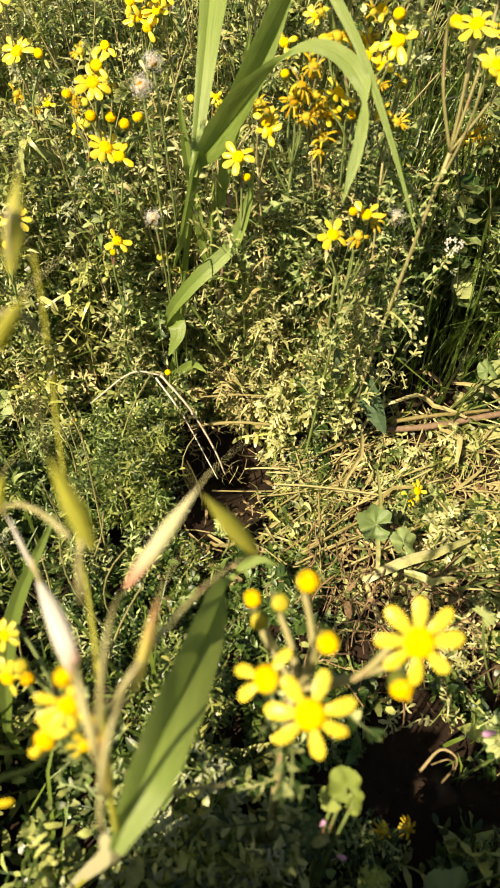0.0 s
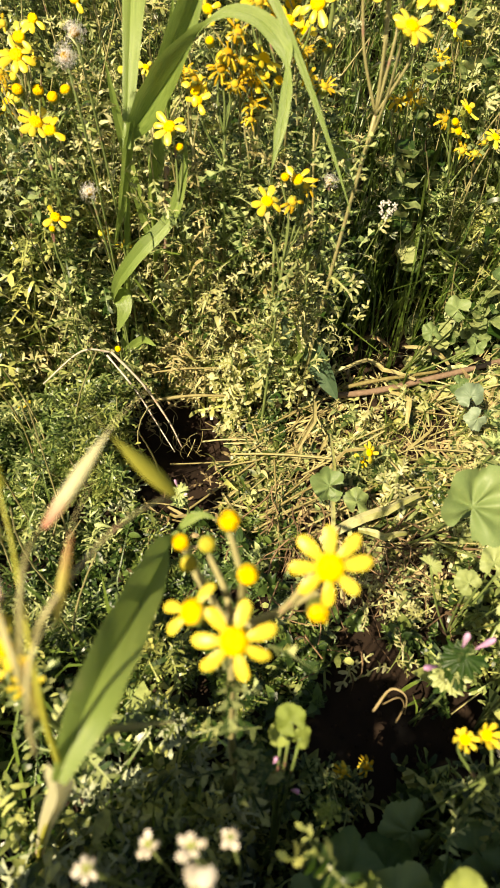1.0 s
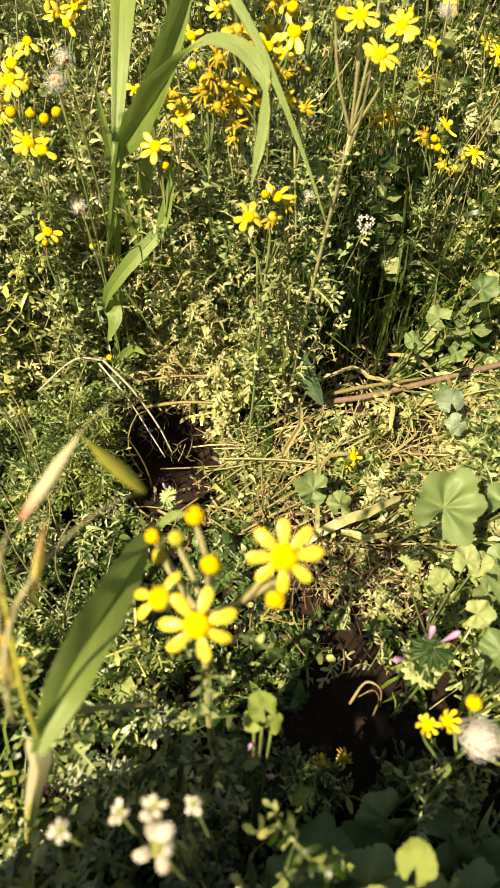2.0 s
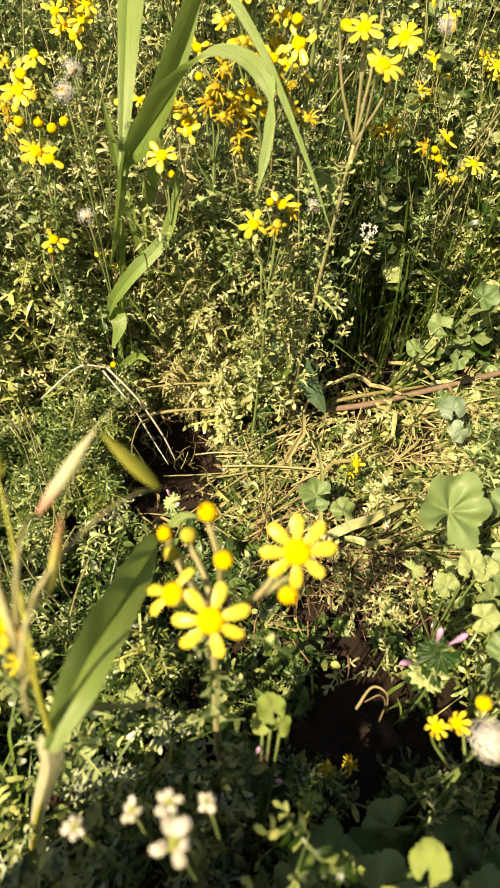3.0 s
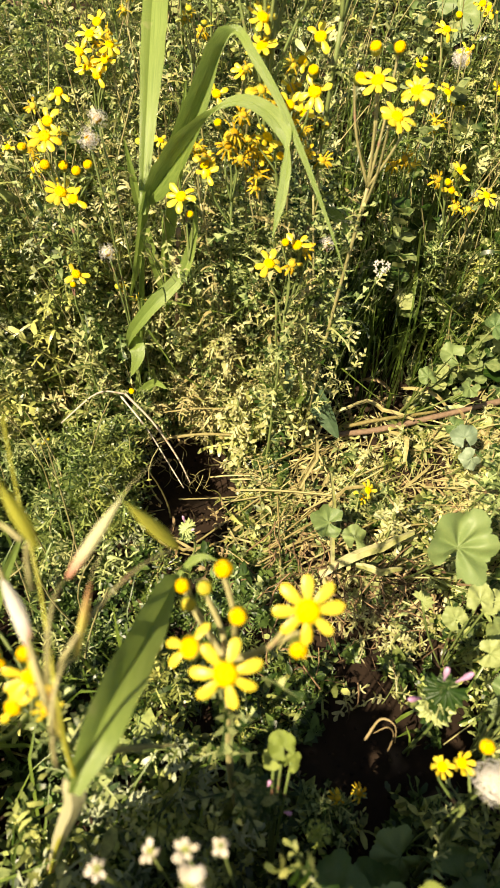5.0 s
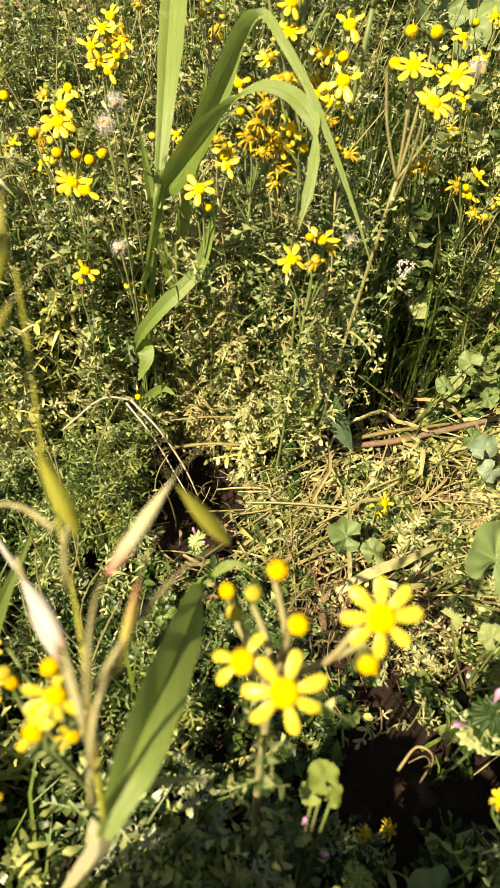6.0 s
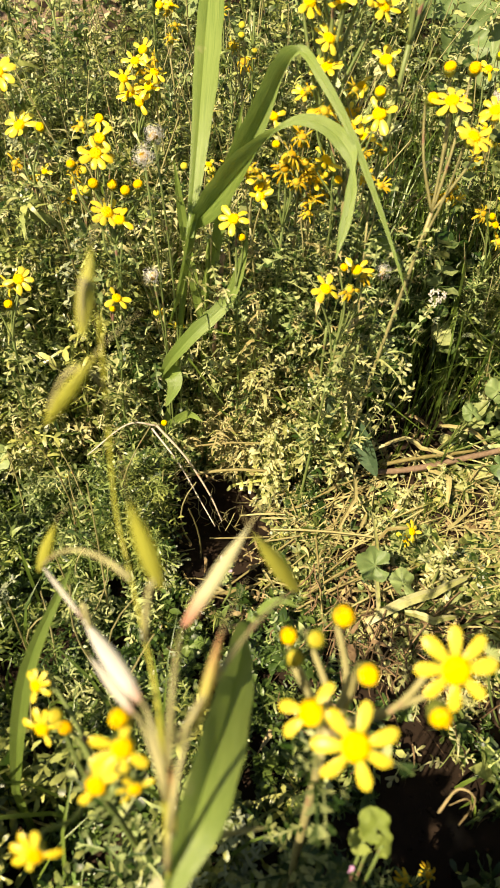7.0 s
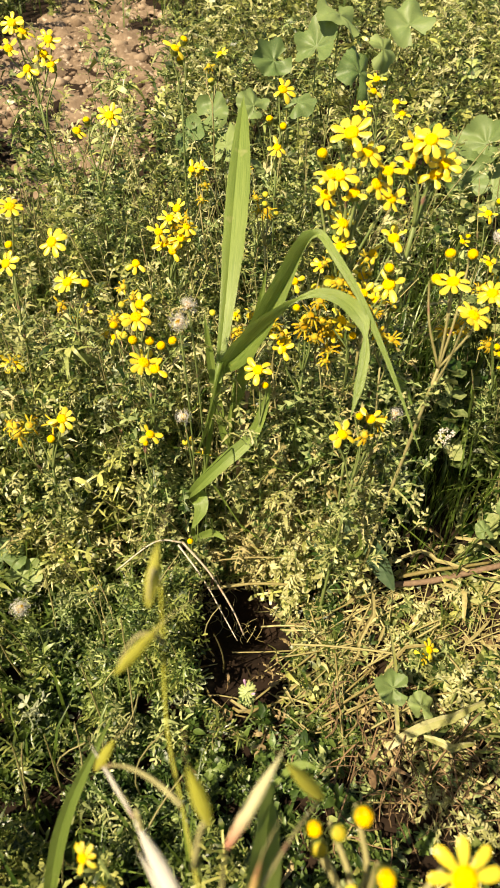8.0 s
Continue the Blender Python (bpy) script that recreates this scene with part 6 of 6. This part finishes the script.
fine.build("fine_weed_foliage", M_FINE, "fine dark green feathery leaves in low weeds", "weeds")
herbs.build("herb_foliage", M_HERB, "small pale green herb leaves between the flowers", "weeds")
stalks.build("weed_stems", M_STEM, "thin green stems of the weeds", "weeds")

blades = Scatter()


def grass_blade(x, y, h, w, lean):
    z = ground_z(x, y)
    a = rng.uniform(0, 6.28)
    d = Vector((math.cos(a), math.sin(a), 0)) * lean * h
    p = Vector((x, y, z - 0.003))
    pts = [p, p + d * 0.15 + Vector((0, 0, h * 0.4)), p + d * 0.5 + Vector((0, 0, h * 0.78)), p + d + Vector((0, 0, h * (1.0 - 0.25 * lean)))]
    s = Vector((-math.sin(a), math.cos(a), 0))
    sh = Shape()
    verts = []
    for q, k in zip(pts, (0.8, 1.0, 0.75, 0.05)):
        verts += [q - s * w * k, q + Vector((0, 0, -w * 0.3 * k)), q + s * w * k]
    blades.raw(sh.add(verts, [(i * 3 + j, i * 3 + j + 1, i * 3 + j + 4, i * 3 + j + 3) for i in range(3) for j in range(2)]))


for x, y in itertools.chain(sow(1500, -0.45, 0.75, 0.0, 1.15), sow(1500, -0.4, 0.7, 0.6, 1.15)):
    h = weed_height(x, y)
    if in_hollow(x, y) < 0.3 and (h > 0.05 or rng.random() < 0.12):
        grass_blade(x, y, max(h, 0.05) * rng.uniform(0.5, 1.15), rng.uniform(0.0009, 0.0022), rng.uniform(0.1, 0.8))
for _ in range(240):
    x, y = rng.gauss(0.30, 0.05), rng.gauss(0.76, 0.06)
    grass_blade(x, y, rng.uniform(0.08, 0.24), rng.uniform(0.0009, 0.0018), rng.uniform(0.05, 0.5))
for x, y in sow(1500, -1.2, 1.6, 1.1, 3.4):
    if bare(x, y) < rng.random():
        grass_blade(x, y, rng.uniform(0.06, 0.22), rng.uniform(0.0015, 0.0035), rng.uniform(0.1, 0.8))
blades.build("grass_blades", M_GRASS, "thin green grass blades among the weeds", "grass")

# dry straw and curled dead leaves on the bare strip
straws = Scatter()
for k in range(850):
    x, y = rng.uniform(-0.04, 0.55), rng.gauss(0.54, 0.075)
    if weed_height(x, y) > 0.09 and rng.random() < 0.8 or in_hollow(x, y) > 0.25:
        continue
    a, length = rng.gauss(0.35, 0.9), rng.uniform(0.015, 0.085)
    z = ground_z(x, y) + rng.uniform(0.001, 0.022)
    d = Vector((math.cos(a), math.sin(a), rng.uniform(-0.12, 0.12))) * length * 0.5
    c = Vector((x, y, z))
    line = bend(c - d, c + d, (rng.gauss(0, 0.007), rng.gauss(0, 0.007), rng.uniform(-0.002, 0.008)), 4)
    if k % 2:
        w = rng.uniform(0.0008, 0.0022)
        straws.raw(Shape().blade(line, [w * 0.7, w, w, w * 0.8, w * 0.2], (rng.gauss(0, 0.4), -0.4, 0.8), 0.3, rng.gauss(0, 1.5)))
    else:
        straws.raw(Shape().tube(line, rng.uniform(0.0003, 0.0011), 4, False))
for _ in range(70):
    x, y = rng.uniform(0.12, 0.50), rng.gauss(0.50, 0.07)
    a, length = rng.gauss(0.45, 0.5), rng.uniform(0.07, 0.15)
    d = Vector((math.cos(a), math.sin(a), rng.uniform(-0.05, 0.08))) * length * 0.5
    c = Vector((x, y, ground_z(x, y) + rng.uniform(0.012, 0.032)))
    straws.raw(Shape().tube(bend(c - d, c + d, (0, 0, rng.uniform(-0.004, 0.006)), 4), rng.uniform(0.0006, 0.0014), 5, False))
dry = Scatter()
for _ in range(460):
    x, y = rng.uniform(-0.03, 0.52), rng.gauss(0.52, 0.09)
    if in_hollow(x, y) > 0.5:
        continue
    m = Matrix.Translation((x, y, ground_z(x, y) + rng.uniform(0.003, 0.024))) @ Euler((rng.uniform(-1.0, 1.0), rng.uniform(-1.0, 1.0), rng.uniform(0, 6.28))).to_matrix().to_4x4() @ Matrix.Scale(rng.uniform(0.010, 0.026), 4)
    dry.put((T_CURL + T_RUFFLED)[rng.randrange(8)], m)
dry.build("dry_leaf_litter", M_DRY, "curled brown and tan dead leaves on soil", "litter")
straws.build("straw_litter", M_STRAW, "dry straw and curled dead leaves on soil", "straw")

# dead brown stalks tangled over the dark soil
tangle = Scatter()
for _ in range(210):
    x, y = rng.gauss(0.25, 0.06), rng.gauss(0.355, 0.045)
    z = ground_z(x, y) + rng.uniform(0.0, 0.05)
    a, length = rng.gauss(1.2, 0.8), rng.uniform(0.012, 0.065)
    d = Vector((math.cos(a), math.sin(a), rng.uniform(-0.3, 0.7))) * length * 0.5
    c = Vector((x, y, z))
    tangle.raw(Shape().tube(bend(c - d, c + d, (rng.gauss(0, 0.007), rng.gauss(0, 0.007), rng.uniform(0, 0.012)), 4), rng.uniform(0.0003, 0.0010), 4, False))
for _ in range(40):
    x, y = rng.gauss(0.22, 0.075), rng.gauss(0.36, 0.05)
    m = Matrix.Translation((x, y, ground_z(x, y) + rng.uniform(0.004, 0.05))) @ Euler((rng.uniform(-1.2, 1.2), rng.uniform(-1.2, 1.2), rng.uniform(0, 6.28))).to_matrix().to_4x4() @ Matrix.Scale(rng.uniform(0.010, 0.024), 4)
    tangle.put(T_CURL[rng.randrange(4)], m)
tangle.build("dead_stalk_litter", M_DEAD, "tangled dead brown stalks on dark soil", "litter")

# clods on the bare bank
clods = Scatter()
ico = [Vector(p).normalized() for p in ((0, 1, 1.6), (0, -1, 1.6), (0, 1, -1.6), (0, -1, -1.6), (1, 1.6, 0), (-1, 1.6, 0), (1, -1.6, 0), (-1, -1.6, 0), (1.6, 0, 1), (-1.6, 0, 1), (1.6, 0, -1), (-1.6, 0, -1))]
ico_faces = [(0, 1, 8), (0, 9, 1), (0, 4, 5), (0, 8, 4), (0, 5, 9), (2, 4, 10), (2, 5, 4), (2, 11, 5), (2, 10, 3), (2, 3, 11), (1, 6, 8), (1, 7, 6), (1, 9, 7), (3, 6, 7), (3, 10, 6), (3, 7, 11), (4, 8, 10), (6, 10, 8), (5, 11, 9), (7, 9, 11)]
for x, y in sow(5200, -1.2, 0.1, 1.4, 3.0):
    if bare(x, y) < 0.3:
        continue
    r = rng.uniform(0.003, 0.009) * (1 + 2.2 * (rng.random() < 0.10))
    c = Vector((x, y, ground_z(x, y)))
    clods.raw(Shape().add([c + Vector((p.x * rng.uniform(0.8, 1.3), p.y * rng.uniform(0.8, 1.3), p.z * rng.uniform(0.5, 0.9))) * r for p in ico], ico_faces))
# pale sheet that lays the bank's sunlit tone over the darkened ground colour
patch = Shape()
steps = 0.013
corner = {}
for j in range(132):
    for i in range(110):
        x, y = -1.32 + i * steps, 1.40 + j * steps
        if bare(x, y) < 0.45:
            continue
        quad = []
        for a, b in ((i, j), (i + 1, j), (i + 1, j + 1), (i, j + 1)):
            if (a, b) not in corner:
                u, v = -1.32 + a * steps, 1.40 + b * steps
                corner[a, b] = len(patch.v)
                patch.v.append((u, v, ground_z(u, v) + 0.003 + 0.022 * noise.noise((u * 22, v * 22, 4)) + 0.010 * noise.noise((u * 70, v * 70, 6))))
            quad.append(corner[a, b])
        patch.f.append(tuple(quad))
tagged(new("bare_soil", patch.mesh("bare_soil", M_CLOD)), "bare patch of pale reddish soil in its sunlit tone", "soil", kind="structure")
crumbs = Scatter()
for x, y in sow(3600, -0.15, 0.55, 0.03, 0.64):
    r = rng.uniform(0.001, 0.003)
    c = Vector((x, y, ground_z(x, y)))
    crumbs.raw(Shape().add([c + Vector((p.x * rng.uniform(0.7, 1.4), p.y * rng.uniform(0.7, 1.4), p.z * 0.8)) * r for p in ico], ico_faces))
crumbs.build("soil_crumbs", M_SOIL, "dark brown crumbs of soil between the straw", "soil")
clods.build("soil_clods", M_CLOD, "pale reddish clods on bare soil", "soil")
